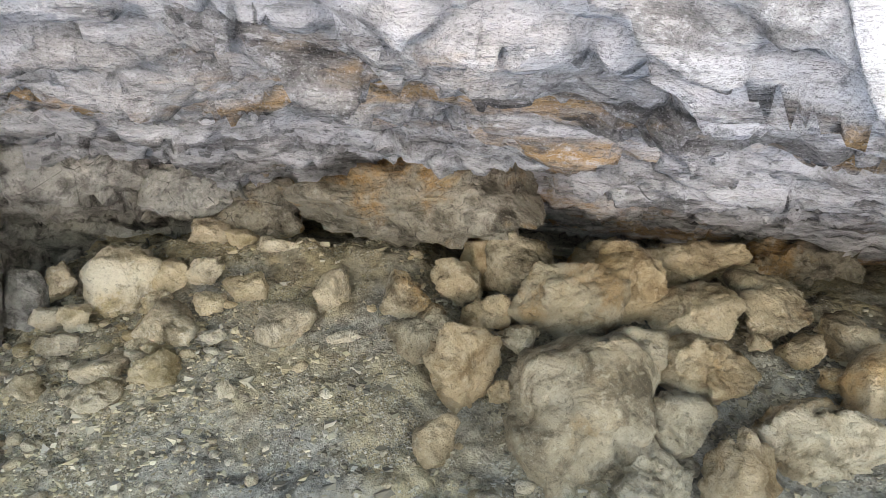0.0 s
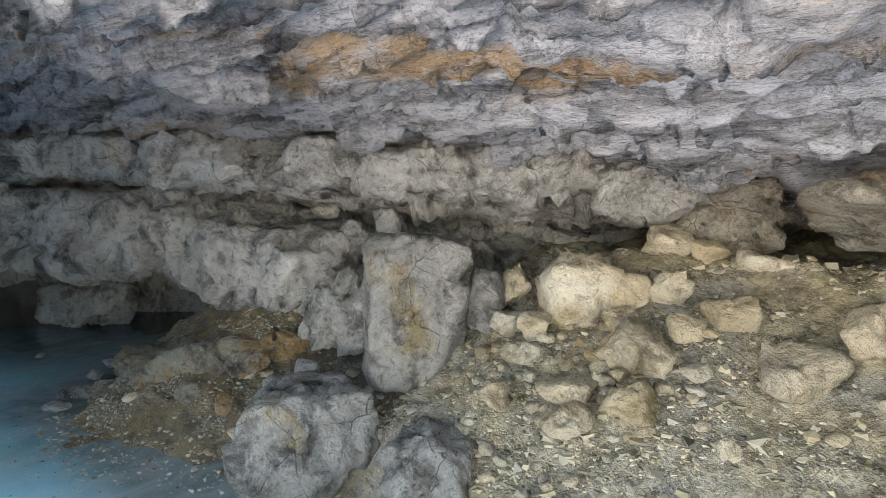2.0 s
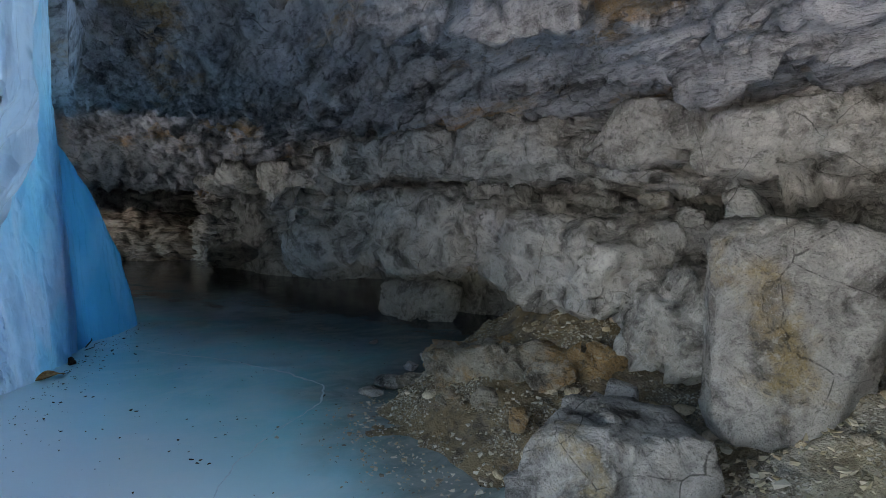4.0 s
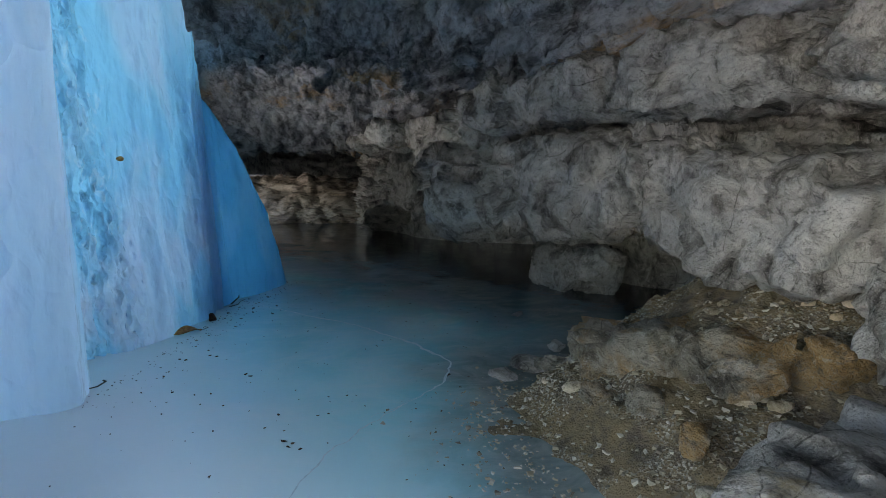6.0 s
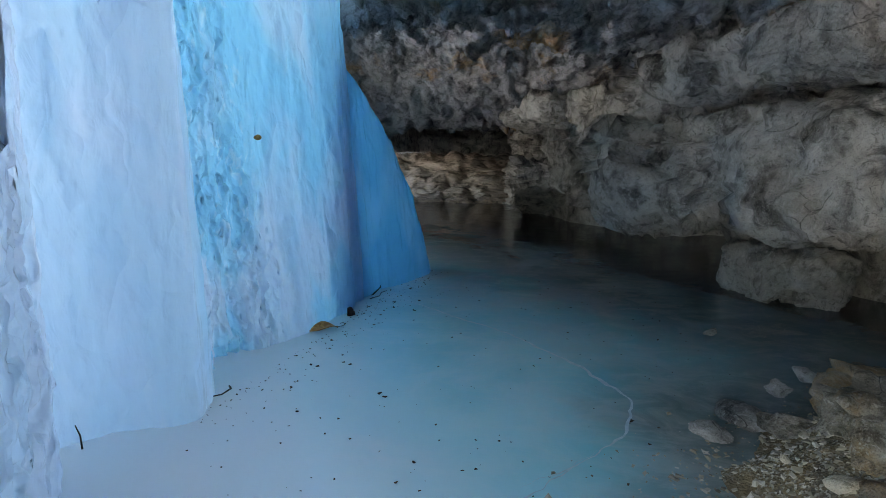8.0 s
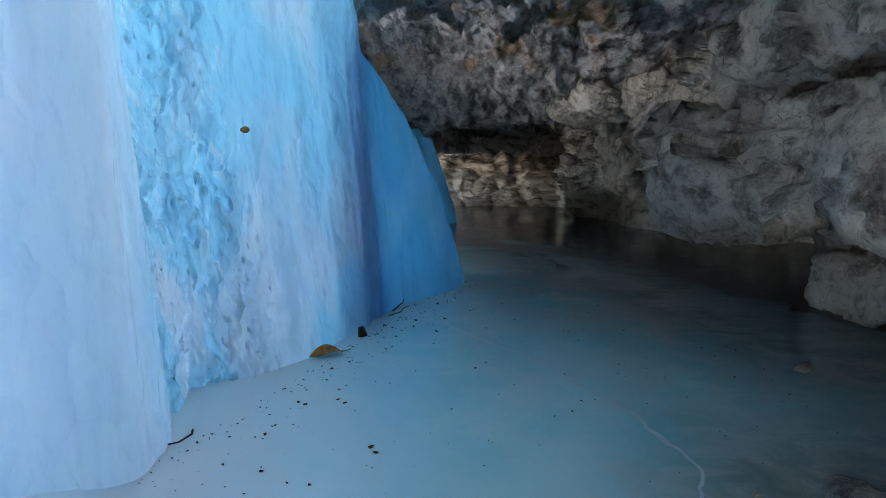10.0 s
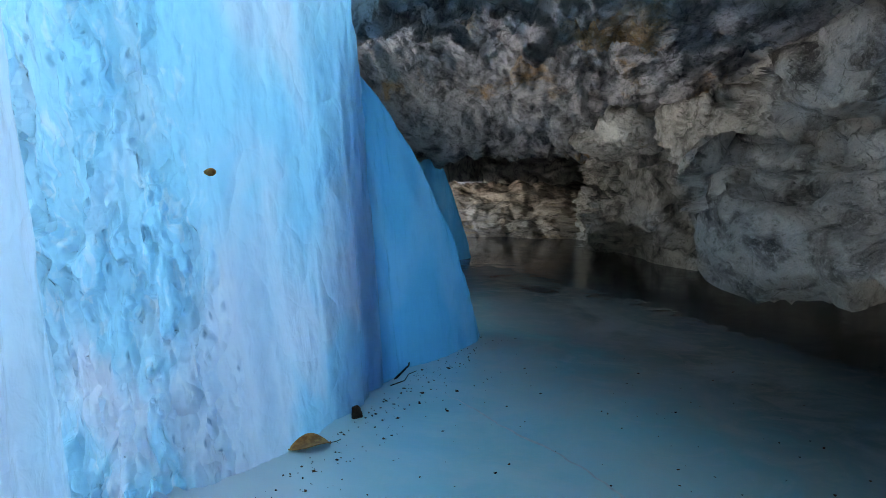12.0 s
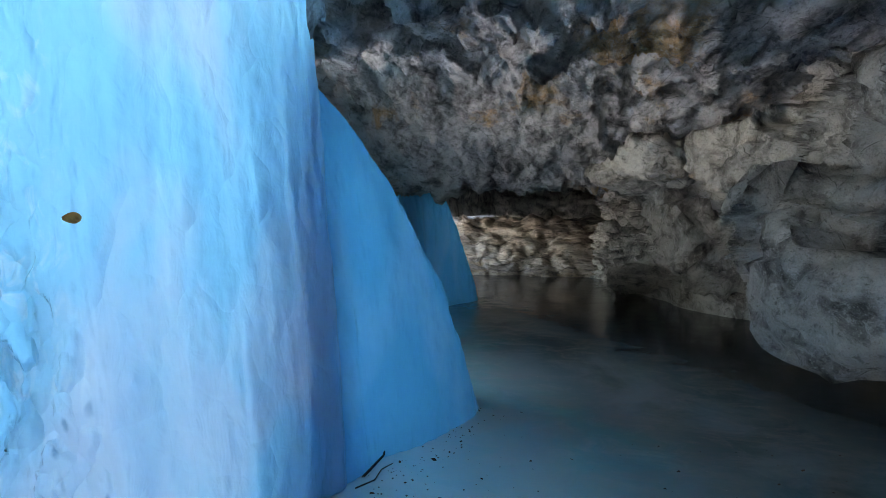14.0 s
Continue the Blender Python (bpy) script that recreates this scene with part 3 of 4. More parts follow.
def ice_body(name, front, rear, height, n_u, n_v, seed, shrink, flute=0.05, low=-0.03, material=None):
    """A frozen curtain: a closed plan outline carried up to its height; shrink(h) gives how the outline moves with height."""
    a, b = resample(front, n_u), resample(rear, n_u // 3)
    ring = np.concatenate([a, b[1:-1]])
    hs = np.linspace(0, 1, n_v)
    z = low + hs * (height - low)
    P = np.zeros((len(ring), n_v, 3))
    for j, h in enumerate(hs):
        P[:, j, :2] = shrink(ring, h)
        P[:, j, 2] = z[j]
    n = grid_normals(P)
    fl, nn = P.reshape(-1, 3), n.reshape(-1, 3)
    x = fl[:, 0] + 0.25 * fbm(fl * np.array([2, 2, 0.5]), 2, seed + 2)
    band = step(-6.5, -6.25, x) * step(-5.5, -5.75, x) + 0.8 * step(-4.9, -4.5, x)
    d = 0.8 * flute * fbm(fl * np.array([3.2, 3.2, 0.25]), 3, seed) + flute * 0.10 * fbm(fl * np.array([8, 8, 1.2]), 3, seed + 5, ridged=True)
    d = d + band * (0.022 * fbm(fl * np.array([11, 11, 4.5]), 3, seed + 7, ridged=True) - 0.06 * step(0.1, 0.35, fbm(fl * np.array([10, 10, 4]), 3, seed + 6))) + 0.005 * fbm(fl * np.array([22, 22, 8]), 3, seed + 9)
    P = fl + nn * d[:, None]
    faces = grid_faces(len(ring), n_v, wrap=True).tolist()
    top = [i * n_v + n_v - 1 for i in range(len(ring))]
    me = mesh_of(name, P, faces + [top], material or ICE)
    bm = bmesh.new()
    bm.from_mesh(me)
    bmesh.ops.recalc_face_normals(bm, faces=bm.faces)
    bm.to_mesh(me)
    bm.free()
    return new(name, me)


def leaning(ring, h):
    """The sheet leans back from the cave as it climbs."""
    lean = np.interp(ring[:, 0], [-7.7, -7.2, -6.4, -5.7, -5.2], [0.05, 0.06, 0.16, 0.10, 0.0])
    return ring - np.stack([0 * lean, lean * np.minimum(3.3 * h, 2.2)], 1)


def cone(ring, h):
    c = np.array([-7.35, -0.25])
    k = (1 - h) ** 0.62 * 0.93 + 0.1
    return c + (ring - c) * k


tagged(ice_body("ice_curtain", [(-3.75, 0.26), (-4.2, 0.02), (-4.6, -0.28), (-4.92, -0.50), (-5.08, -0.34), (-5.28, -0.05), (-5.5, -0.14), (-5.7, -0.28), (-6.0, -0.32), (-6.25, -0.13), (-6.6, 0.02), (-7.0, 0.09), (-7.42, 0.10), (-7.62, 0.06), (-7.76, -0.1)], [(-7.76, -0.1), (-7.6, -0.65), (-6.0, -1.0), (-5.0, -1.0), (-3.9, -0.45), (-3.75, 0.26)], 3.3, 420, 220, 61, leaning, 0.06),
       "tall frozen curtain of blue ice from floor to roof", "ice curtain")
tagged(ice_body("ice_cone", [(-7.0, 0.0), (-7.76, 0.2), (-8.3, 0.4), (-8.78, 0.52), (-9.0, 0.2)], [(-9.0, 0.2), (-8.6, -0.5), (-7.2, -0.6), (-7.0, 0.0)], 2.08, 160, 130, 71, cone, 0.042, material=ICE_CLEAR),
       "smooth deep-blue ice flow spreading onto the floor", "ice flow")


def cone_far(ring, h):
    c = np.array([-12.4, -1.1])
    return c + (ring - c) * ((1 - h) ** 0.6 * 0.8 + 0.2)


tagged(ice_body("ice_cone", [(-11.4, -1.1), (-12.6, -0.75), (-13.5, -0.4), (-14.0, -0.8)], [(-14.0, -0.8), (-13.4, -1.5), (-11.9, -1.5), (-11.4, -1.1)], 1.85, 80, 60, 81, cone_far, 0.03, material=ICE_CLEAR),
       "dark blue ice flow at the far bend of the cave", "ice flow")


def hanging_ice():
    """A curtain of icicles that hangs from the roof's lip and ends above the floor."""
    front = resample([(-3.02, 0.68), (-3.2, 0.70), (-3.4, 0.62), (-3.62, 0.55), (-3.9, 0.4)], 150)
    rear = resample([(-3.9, 0.4), (-3.6, 0.3), (-3.3, 0.35), (-3.02, 0.68)], 60)
    ring = np.concatenate([front, rear[1:-1]])
    n_v = 90
    lobes = vnoise(np.stack([ring[:, 0] * 7, ring[:, 1] * 7, 0 * ring[:, 0]], 1), 7)
    low = 1.28 - 0.22 * np.clip(lobes, -0.4, 1) - 0.12 * step(-3.3, -3.7, ring[:, 0])
    mid = ring.mean(0)
    P = np.zeros((len(ring), n_v, 3))
    for j in range(n_v):
        h = j / (n_v - 1)
        k = 0.35 + 0.65 * step(-0.02, 0.14, h)
        line = np.stack([ring[:, 0], np.interp(ring[:, 0], [-3.9, -3.02], [0.36, 0.56])], 1)
        P[:, j, :2] = line + (ring - line) * k
        P[:, j, 2] = low + h * (3.2 - low)
    n = grid_normals(P).reshape(-1, 3)
    fl = P.reshape(-1, 3)
    d = 0.03 * fbm(fl * np.array([7, 7, 0.8]), 3, 131) + 0.014 * fbm(fl * np.array([16, 16, 7]), 3, 133)
    P = fl + n * d[:, None]
    faces = grid_faces(len(ring), n_v, wrap=True).tolist()
    faces += [[i * n_v for i in range(len(ring))][::-1], [i * n_v + n_v - 1 for i in range(len(ring))]]
    me = mesh_of("icicle_curtain", P, faces, ICE)
    bm = bmesh.new()
    bm.from_mesh(me)
    bmesh.ops.recalc_face_normals(bm, faces=bm.faces)
    bm.to_mesh(me)
    bm.free()
    tagged(new("icicle_curtain", me), "white hanging curtain of fused icicles below the roof lip", "icicles")


hanging_ice()


# ---- boulders and stones ----
def unit_sphere(sub):
    bm = bmesh.new()
    bmesh.ops.create_icosphere(bm, subdivisions=sub, radius=1.0)
    v = np.array([x.co[:] for x in bm.verts])
    f = [[x.index for x in y.verts] for y in bm.faces]
    bm.free()
    return v / np.linalg.norm(v, axis=1, keepdims=True), f


SPHERES = {k: unit_sphere(k) for k in (1, 2, 3, 4, 5)}


def rock_mesh(name, size, seed, material, boxy=2.6, cuts=10, rough=0.05, sub=4, cut_at=(0.5, 0.9)):
    """A broken stone: a rounded block cut by random planes, with relief at two scales."""
    rng = np.random.default_rng(seed)
    d, f = SPHERES[sub]
    r = (np.abs(d) ** boxy).sum(1) ** (-1 / boxy)
    k = 110.0
    acc = np.exp(-k * r)
    for _ in range(cuts):
        n = rng.normal(size=3)
        n /= np.linalg.norm(n)
        c = d @ n
        off = rng.uniform(*cut_at)
        acc = acc + np.exp(-k * np.where(c > 0.05, off / np.maximum(c, 0.05), 20))
    p = d * (-np.log(acc) / k)[:, None]
    size = np.array(size)
    half = (p.max(0) - p.min(0)) / 2
    p = (p - (p.max(0) + p.min(0)) / 2) / half * size / 2
    s = float(np.cbrt(size.prod()))
    q = p / s + rng.uniform(0, 50, 3)
    w = q + 0.06 * np.stack([fbm(q * 3, 2, seed + 41 + m) for m in range(3)], 1)
    disp = rough * (0.7 * fbm(q * 1.8, 3, seed) + 2.2 * facets(w * 2.3, seed) + 0.22 * fbm(q * 5, 4, seed + 5, ridged=True))
    if sub >= 4:
        disp = disp + rough * 0.9 * facets(w * 5.5, seed + 9)
    if sub >= 5:
        disp = disp + rough * 0.4 * facets(w * 13, seed + 19)
    return mesh_of(name, p + d * (disp * s)[:, None], f, material)


def boulder(spec, seed, label, group, material, name="boulder", category="boulder", boxy=2.6, cuts=10, rough=0.05, sub=4, lean=8, cut_at=(0.5, 0.9)):
    """spec: x, y, z of the middle, width, depth, height in metres, turn in degrees."""
    x, y, z, w, d, h, turn = spec
    rng = random.Random(seed)
    ob = new(name, rock_mesh(name, (w, d, h), seed, material, boxy, cuts, rough, sub, cut_at))
    ob.matrix_world = pose(x, y, z, rng.uniform(-lean, lean), rng.uniform(-lean, lean), turn)
    return tagged(ob, label, category, group)


# the pile where the roof comes down
PILE = [
    (-0.27, 3.55, 1.0, 0.30, 0.26, 0.27, 0), (-0.17, 3.28, 0.83, 0.37, 0.3, 0.28, 20), (0.07, 3.05, 0.72, 0.36, 0.34, 0.46, -20), (0.21, 3.43, 0.93, 0.29, 0.26, 0.2, 5),
    (0.03, 3.68, 1.08, 0.34, 0.3, 0.3, 0), (0.48, 3.8, 1.18, 0.5, 0.4, 0.42, 10), (0.69, 3.45, 1.0, 0.66, 0.45, 0.44, -12), (1.09, 3.6, 1.1, 0.46, 0.42, 0.47, 30),
    (-0.07, 2.74, 0.46, 0.25, 0.24, 0.22, 40),
]
PILE_RIGHT = [
    (1.64, 3.9, 1.2, 0.72, 0.4, 0.28, 5), (1.44, 3.42, 0.97, 0.5, 0.4, 0.34, 0), (1.9, 3.36, 0.96, 0.4, 0.32, 0.32, -25), (1.40, 3.06, 0.72, 0.54, 0.36, 0.36, 10),
    (1.93, 3.62, 1.08, 0.42, 0.34, 0.26, -8), (1.96, 3.15, 0.8, 0.27, 0.24, 0.19, 15), (2.25, 3.2, 0.87, 0.36, 0.3, 0.3, 30), (2.2, 2.9, 0.75, 0.34, 0.3, 0.36, 0),
    (1.78, 2.74, 0.5, 0.6, 0.42, 0.36, -15), (1.13, 2.78, 0.53, 0.38, 0.34, 0.3, 5),
]
PILE_LOW = [
    (0.97, 2.58, 0.34, 0.5, 0.4, 0.34, 12), (1.36, 2.55, 0.4, 0.34, 0.34, 0.42, -5), (0.98, 3.1, 0.77, 0.42, 0.34, 0.36, 35), (2.03, 2.99, 0.7, 0.16, 0.14, 0.13, 0),
    (0.28, 2.97, 0.61, 0.16, 0.15, 0.13, 0), (1.92, 4.15, 1.1, 0.5, 0.4, 0.34, 0), (1.08, 4.26, 1.12, 0.44, 0.4, 0.4, 10), (0.24, 3.95, 1.15, 0.36, 0.34, 0.4, 0),
    (0.40, 3.2, 0.83, 0.22, 0.2, 0.18, 15), (1.72, 3.2, 0.84, 0.13, 0.12, 0.1, 0),
]
FAN = [
    (-2.59, 3.82, 0.96, 0.2, 0.2, 0.23, 0), (-2.12, 3.78, 0.94, 0.52, 0.4, 0.46, 10), (-1.85, 3.8, 0.97, 0.27, 0.24, 0.26, 0), (-1.64, 3.82, 1.04, 0.21, 0.17, 0.18, 20),
    (-1.68, 3.4, 0.77, 0.36, 0.28, 0.26, -15), (-1.3, 3.64, 0.95, 0.26, 0.2, 0.2, 15), (-0.99, 3.37, 0.8, 0.31, 0.24, 0.24, -10), (-0.74, 3.6, 0.98, 0.2, 0.2, 0.23, 0),
    (-1.99, 3.2, 0.57, 0.36, 0.26, 0.14, -15), (-1.62, 3.12, 0.6, 0.23, 0.2, 0.2, 40), (-1.91, 3.0, 0.48, 0.27, 0.22, 0.16, 0), (-1.74, 4.23, 1.26, 0.25, 0.2, 0.2, 0),
    (-1.22, 4.11, 1.2, 0.27, 0.2, 0.1, 10),
]
FAN_SMALL = [
    (-1.51, 4.19, 1.23, 0.2, 0.18, 0.13, 0), (-1.84, 3.56, 0.88, 0.15, 0.13, 0.13, 0), (-1.5, 3.55, 0.9, 0.16, 0.14, 0.12, 30), (-2.3, 3.5, 0.78, 0.17, 0.15, 0.16, 0),
    (-2.28, 3.28, 0.68, 0.18, 0.16, 0.12, 60), (-2.3, 3.05, 0.52, 0.15, 0.14, 0.15, 0), (-2.5, 3.55, 0.76, 0.2, 0.2, 0.15, 0), (-1.2, 3.0, 0.54, 0.11, 0.09, 0.08, 0),
    (-1.4, 3.32, 0.74, 0.14, 0.1, 0.07, 0), (-0.62, 3.3, 0.76, 0.17, 0.1, 0.06, 0),
]
n_seed = 300
for spec in PILE + PILE_RIGHT + PILE_LOW:
    n_seed += 1
    big = max(spec[3:6]) > 0.45
    boulder(spec, n_seed, "large pale limestone boulder with worn edges in the pile" if big else "tan limestone block lying among the piled boulders", "piled boulders", ROCK_STONE, sub=5 if big else 4, cuts=13, rough=0.055)
for spec in FAN + FAN_SMALL:
    n_seed += 1
    spec = (*spec[:2], spec[2] + 0.05, *(1.12 * k for k in spec[3:6]), spec[6])
    boulder(spec, n_seed, "pale yellowish angular stone on the gravel bank", "stones on the bank", ROCK_PALE, "stone", "stone", sub=4, cuts=14, rough=0.05)
# big blocks
boulder((0.68, 2.87, 0.52, 0.76, 0.64, 0.82, 8), 410, "largest pale rounded boulder with chipped tan faces in the pile", "piled boulders", ROCK_STONE, "boulder", "boulder", 2.7, 10, 0.04, 5, 5, (0.8, 1.1))
boulder((-3.06, 3.36, 0.86, 0.62, 0.46, 0.92, 47), 411, "upright grey slab of limestone with squared corners on the bank", "", ROCK_SLAB, "boulder", "boulder", 9.0, 5, 0.028, 5, 3, (0.95, 1.2))
boulder((-2.74, 3.66, 0.92, 0.26, 0.24, 0.42, 40), 412, "narrow grey stone leaning on the upright slab", "", ROCK_SLAB, "stone", "stone", 3.0, 8, 0.04, 4, 6)
boulder((-3.22, 2.62, 0.19, 0.74, 0.68, 0.68, 40), 413, "big rounded grey boulder with yellow and rust patches", "", ROCK_SLAB, "boulder", "boulder", 4.2, 9, 0.035, 5, 6, (0.8, 1.1))
boulder((-2.46, 2.72, 0.26, 0.46, 0.4, 0.36, 30), 414, "low grey and tan boulder at the foot of the bank", "", ROCK_SLAB, "boulder", "boulder", 2.6, 9, 0.05, 5, 6)
boulder((-3.63, 2.97, 0.42, 0.16, 0.16, 0.2, 30), 415, "small squared grey stone standing on the bank", "", ROCK_GREY, "stone", "stone", 4, 7, 0.03, 4, 5)
boulder((-3.58, 3.78, 1.3, 0.22, 0.24, 0.36, 20), 416, "smooth upright grey stone on the rock shelf", "", ROCK_SLAB, "stone", "stone", 2.6, 7, 0.04, 4, 12)
boulder((-3.92, 3.72, 1.24, 0.28, 0.24, 0.27, 40), 417, "leaning grey stone on the rock shelf", "", ROCK_SLAB, "stone", "stone", 2.6, 8, 0.04, 4, 12)
boulder((-4.35, 3.85, 1.42, 0.22, 0.2, 0.12, 20), 418, "flat pale stone lying on the rock shelf", "", ROCK_GREY, "stone", "stone", 2.6, 8, 0.04, 4, 5)
boulder((-4.72, 3.0, 0.16, 1.55, 1.05, 0.84, -12), 419, "ochre and grey rock outcrop half buried in the bank", "", ROCK_OCHRE, "boulder", "boulder", 2.4, 10, 0.07, 5, 8)

boulder((-5.08, 2.86, 0.2, 0.9, 0.62, 0.52, -24), 420, "ochre nose of the outcrop above the ice edge", "", ROCK_OCHRE, "boulder", "boulder", 2.6, 11, 0.07, 5, 8)
for i, spec in enumerate([(-5.25, 2.52, 0.12, 0.3, 0.2, 0.1, 15), (-4.6, 2.5, 0.18, 0.24, 0.16, 0.1, -30), (-4.35, 2.62, 0.24, 0.2, 0.16, 0.14, 20), (-4.1, 2.9, 0.42, 0.3, 0.2, 0.14, 50), (-3.95, 2.6, 0.26, 0.16, 0.12, 0.12, 0), (-4.45, 3.25, 0.56, 0.26, 0.2, 0.12, 30), (-4.0, 3.2, 0.52, 0.22, 0.2, 0.15, 70)]):
    boulder(spec, 440 + i, "broken ochre-brown rock piece on the damp bank", "rock pieces by the outcrop", ROCK_OCHRE, "stone", "stone", 3, 12, 0.05, 4, 12)

# blocks that make up the broken ledges of the back wall
wall = bpy.data.objects["wall_back"]
BLOCKS = [
    (-6.4, 3.2, 1.84, 1.05, 0.6, 0.40, 16), (-5.2, 3.45, 1.80, 1.3, 0.6, 0.42, 14), (-4.2, 3.72, 1.80, 0.85, 0.6, 0.36, 18), (-3.4, 4.0, 1.74, 0.85, 0.6, 0.42, 16),
    (-2.65, 4.25, 1.72, 0.8, 0.6, 0.42, 16), (-1.95, 4.45, 1.65, 0.6, 0.5, 0.4, 10), (-4.55, 3.58, 1.02, 1.25, 0.7, 0.6, 6), (-3.72, 3.6, 0.78, 0.75, 0.6, 0.52, 10),
    (-8.0, 3.78, 0.24, 0.95, 0.62, 0.5, 12), (-5.45, 3.62, 1.08, 0.9, 0.8, 0.72, 8), (-7.5, 2.95, 1.85, 1.1, 0.7, 0.42, 18),
]
MASSES = [(-8.22, 2.96, 1.06, 2.0, 1.38, 0.98, 16), (-6.75, 3.4, 1.12, 1.5, 1.0, 0.86, 20), (-9.75, 2.65, 1.7, 1.5, 1.0, 0.6, 20), (-12.2, 2.75, 1.05, 1.6, 1.5, 1.2, 20), (-10.9, 1.9, 1.75, 1.2, 1.3, 0.5, 30)]
for i, (x, y, z, w, d, h, turn) in enumerate(MASSES):
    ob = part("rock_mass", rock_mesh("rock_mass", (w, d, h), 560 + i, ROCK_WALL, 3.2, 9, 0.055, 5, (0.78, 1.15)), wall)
    ob.matrix_world = pose(x, y, z, 0, 0, turn)
for i, (x, y, z, w, d, h, turn) in enumerate(BLOCKS):
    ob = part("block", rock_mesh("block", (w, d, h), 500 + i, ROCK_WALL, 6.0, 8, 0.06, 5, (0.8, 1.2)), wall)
    ob.matrix_world = pose(x + 0.02, y - 0.1, z, 0, 0, turn)
for i, (x, y, z, w, d, h, turn) in enumerate([(-0.25, 3.95, 1.58, 1.65, 0.75, 0.44, 2), (-1.55, 4.6, 1.5, 0.7, 0.6, 0.44, 10), (2.9, 5.2, 1.0, 1.2, 0.8, 0.5, 0)]):
    ob = part("block", rock_mesh("block", (w, d, h), 530 + i, ROCK_OCHRE, 6.0, 8, 0.06, 5, (0.8, 1.2)), wall, "rust-stained block")
    ob.matrix_world = pose(x, y, z, 0, -3, turn)


# ---- loose small stones, chips and debris ----
def chip_material(name, cols):
    n = Nodes(name)
    r = n.t.nodes.new("ShaderNodeNewGeometry").outputs["Random Per Island"]
    c = n.mix(n.ramp(r, 0.0, 0.5), cols[0], cols[1])
    c = n.mix(n.ramp(r, 0.5, 1.0), c, cols[2])
    return n.done(c, 0.9, n.bump(n.noise(120, 3), 0.5, 0.004), 0.2)


CHIPS = chip_material("stone_chips", ((0.18, 0.16, 0.13), (0.36, 0.31, 0.22), (0.52, 0.48, 0.40)))
CHIPS_PALE = chip_material("pale_chips", ((0.34, 0.27, 0.17), (0.54, 0.46, 0.31), (0.70, 0.63, 0.48)))
LITTER = chip_material("dark_litter", ((0.02, 0.016, 0.012), (0.05, 0.035, 0.02), (0.10, 0.07, 0.04)))
CUBE_F = np.array([(0, 1, 3, 2), (4, 6, 7, 5), (0, 4, 5, 1), (2, 3, 7, 6), (0, 2, 6, 4), (1, 5, 7, 3)])
CUBE_V = np.array([(a, b, c) for a in (-1, 1) for b in (-1, 1) for c in (-1, 1)], float)


def shards(name, centres, sizes, flat, material, seed):
    """Many small broken pieces in one mesh."""
    rng = np.random.default_rng(seed)
    n = len(centres)
    v = CUBE_V[None] * rng.uniform(0.25, 1.0, (n, 8, 1)) + rng.uniform(-0.35, 0.35, (n, 8, 3))
    v = v * (sizes[:, None] * np.stack([rng.uniform(0.6, 1.2, n), rng.uniform(0.5, 1.0, n), flat * rng.uniform(0.6, 1.1, n)], 1))[:, None, :]
    a = rng.uniform(0, 6.283, n)
    t = rng.uniform(-0.5, 0.5, n)
    x, y, z = v[..., 0], v[..., 1], v[..., 2]
    y, z = y * np.cos(t)[:, None] - z * np.sin(t)[:, None], y * np.sin(t)[:, None] + z * np.cos(t)[:, None]
    x, y = x * np.cos(a)[:, None] - y * np.sin(a)[:, None], x * np.sin(a)[:, None] + y * np.cos(a)[:, None]
    v = np.stack([x, y, z], -1) + centres[:, None, :]
    f = (CUBE_F[None] + (np.arange(n) * 8)[:, None, None]).reshape(-1, 4)
    return mesh_of(name, v.reshape(-1, 3), f, material, False)


def ground_hits(xy):
    """Height of the bank's surface under the given places."""
    deps = bpy.context.evaluated_depsgraph_get()
    ground = bpy.data.objects["ground"].evaluated_get(deps)
    out = []
    for x, y in xy:
        hit, place, _, _ = ground.ray_cast(Vector((x, y, 5)), Vector((0, 0, -1)))
        out.append(place.z if hit else -1)
    return np.array(out)


rng = np.random.default_rng(7)
n = 26000
xy = np.stack([rng.uniform(-6.0, 2.8, n), rng.uniform(1.9, 4.6, n)], 1)
keep = fbm(np.c_[xy * 1.6, 0 * xy[:, 0]], 3, 77) > rng.uniform(-0.9, 0.5, n)
xy = xy[keep]
z = ground_hits(xy)
ok = z > 0.0
sizes = np.clip(rng.lognormal(-4.55, 0.55, len(xy)), 0.005, 0.045)
sizes = np.where(xy[:, 0] < -3.6, np.minimum(sizes, 0.018), sizes)
cent = np.c_[xy, z + sizes * 0.25]
tagged(new("gravel", shards("gravel", cent[ok], sizes[ok], 0.55, CHIPS, 8)), "loose grey and tan stone chips on the bank", "gravel", kind="stuff")

n = 900
px = rng.uniform(-6.2, -3.0, n)
py = curve(px, TOE_Y) + 0.12 - np.abs(rng.normal(0, 0.22, n))
sizes = np.clip(rng.lognormal(-5.1, 0.5, n), 0.003, 0.02)
tagged(new("gravel", shards("gravel", np.c_[px, py, 0.006 + sizes * 0.2], sizes, 0.5, CHIPS, 18)), "stray stone chips on the edge of the ice", "gravel", kind="stuff")

n = 2600
xy = np.stack([rng.normal(-1.75, 0.6, n), rng.normal(3.0, 0.42, n)], 1)
z = ground_hits(xy)
ok = z > 0.05
sizes = np.clip(rng.lognormal(-4.6, 0.5, n), 0.005, 0.032)
tagged(new("gravel", shards("gravel", np.c_[xy, z + sizes * 0.25][ok], sizes[ok], 0.6, CHIPS_PALE, 28)), "pale yellowish broken stone chips spread over the bank", "gravel", kind="stuff")

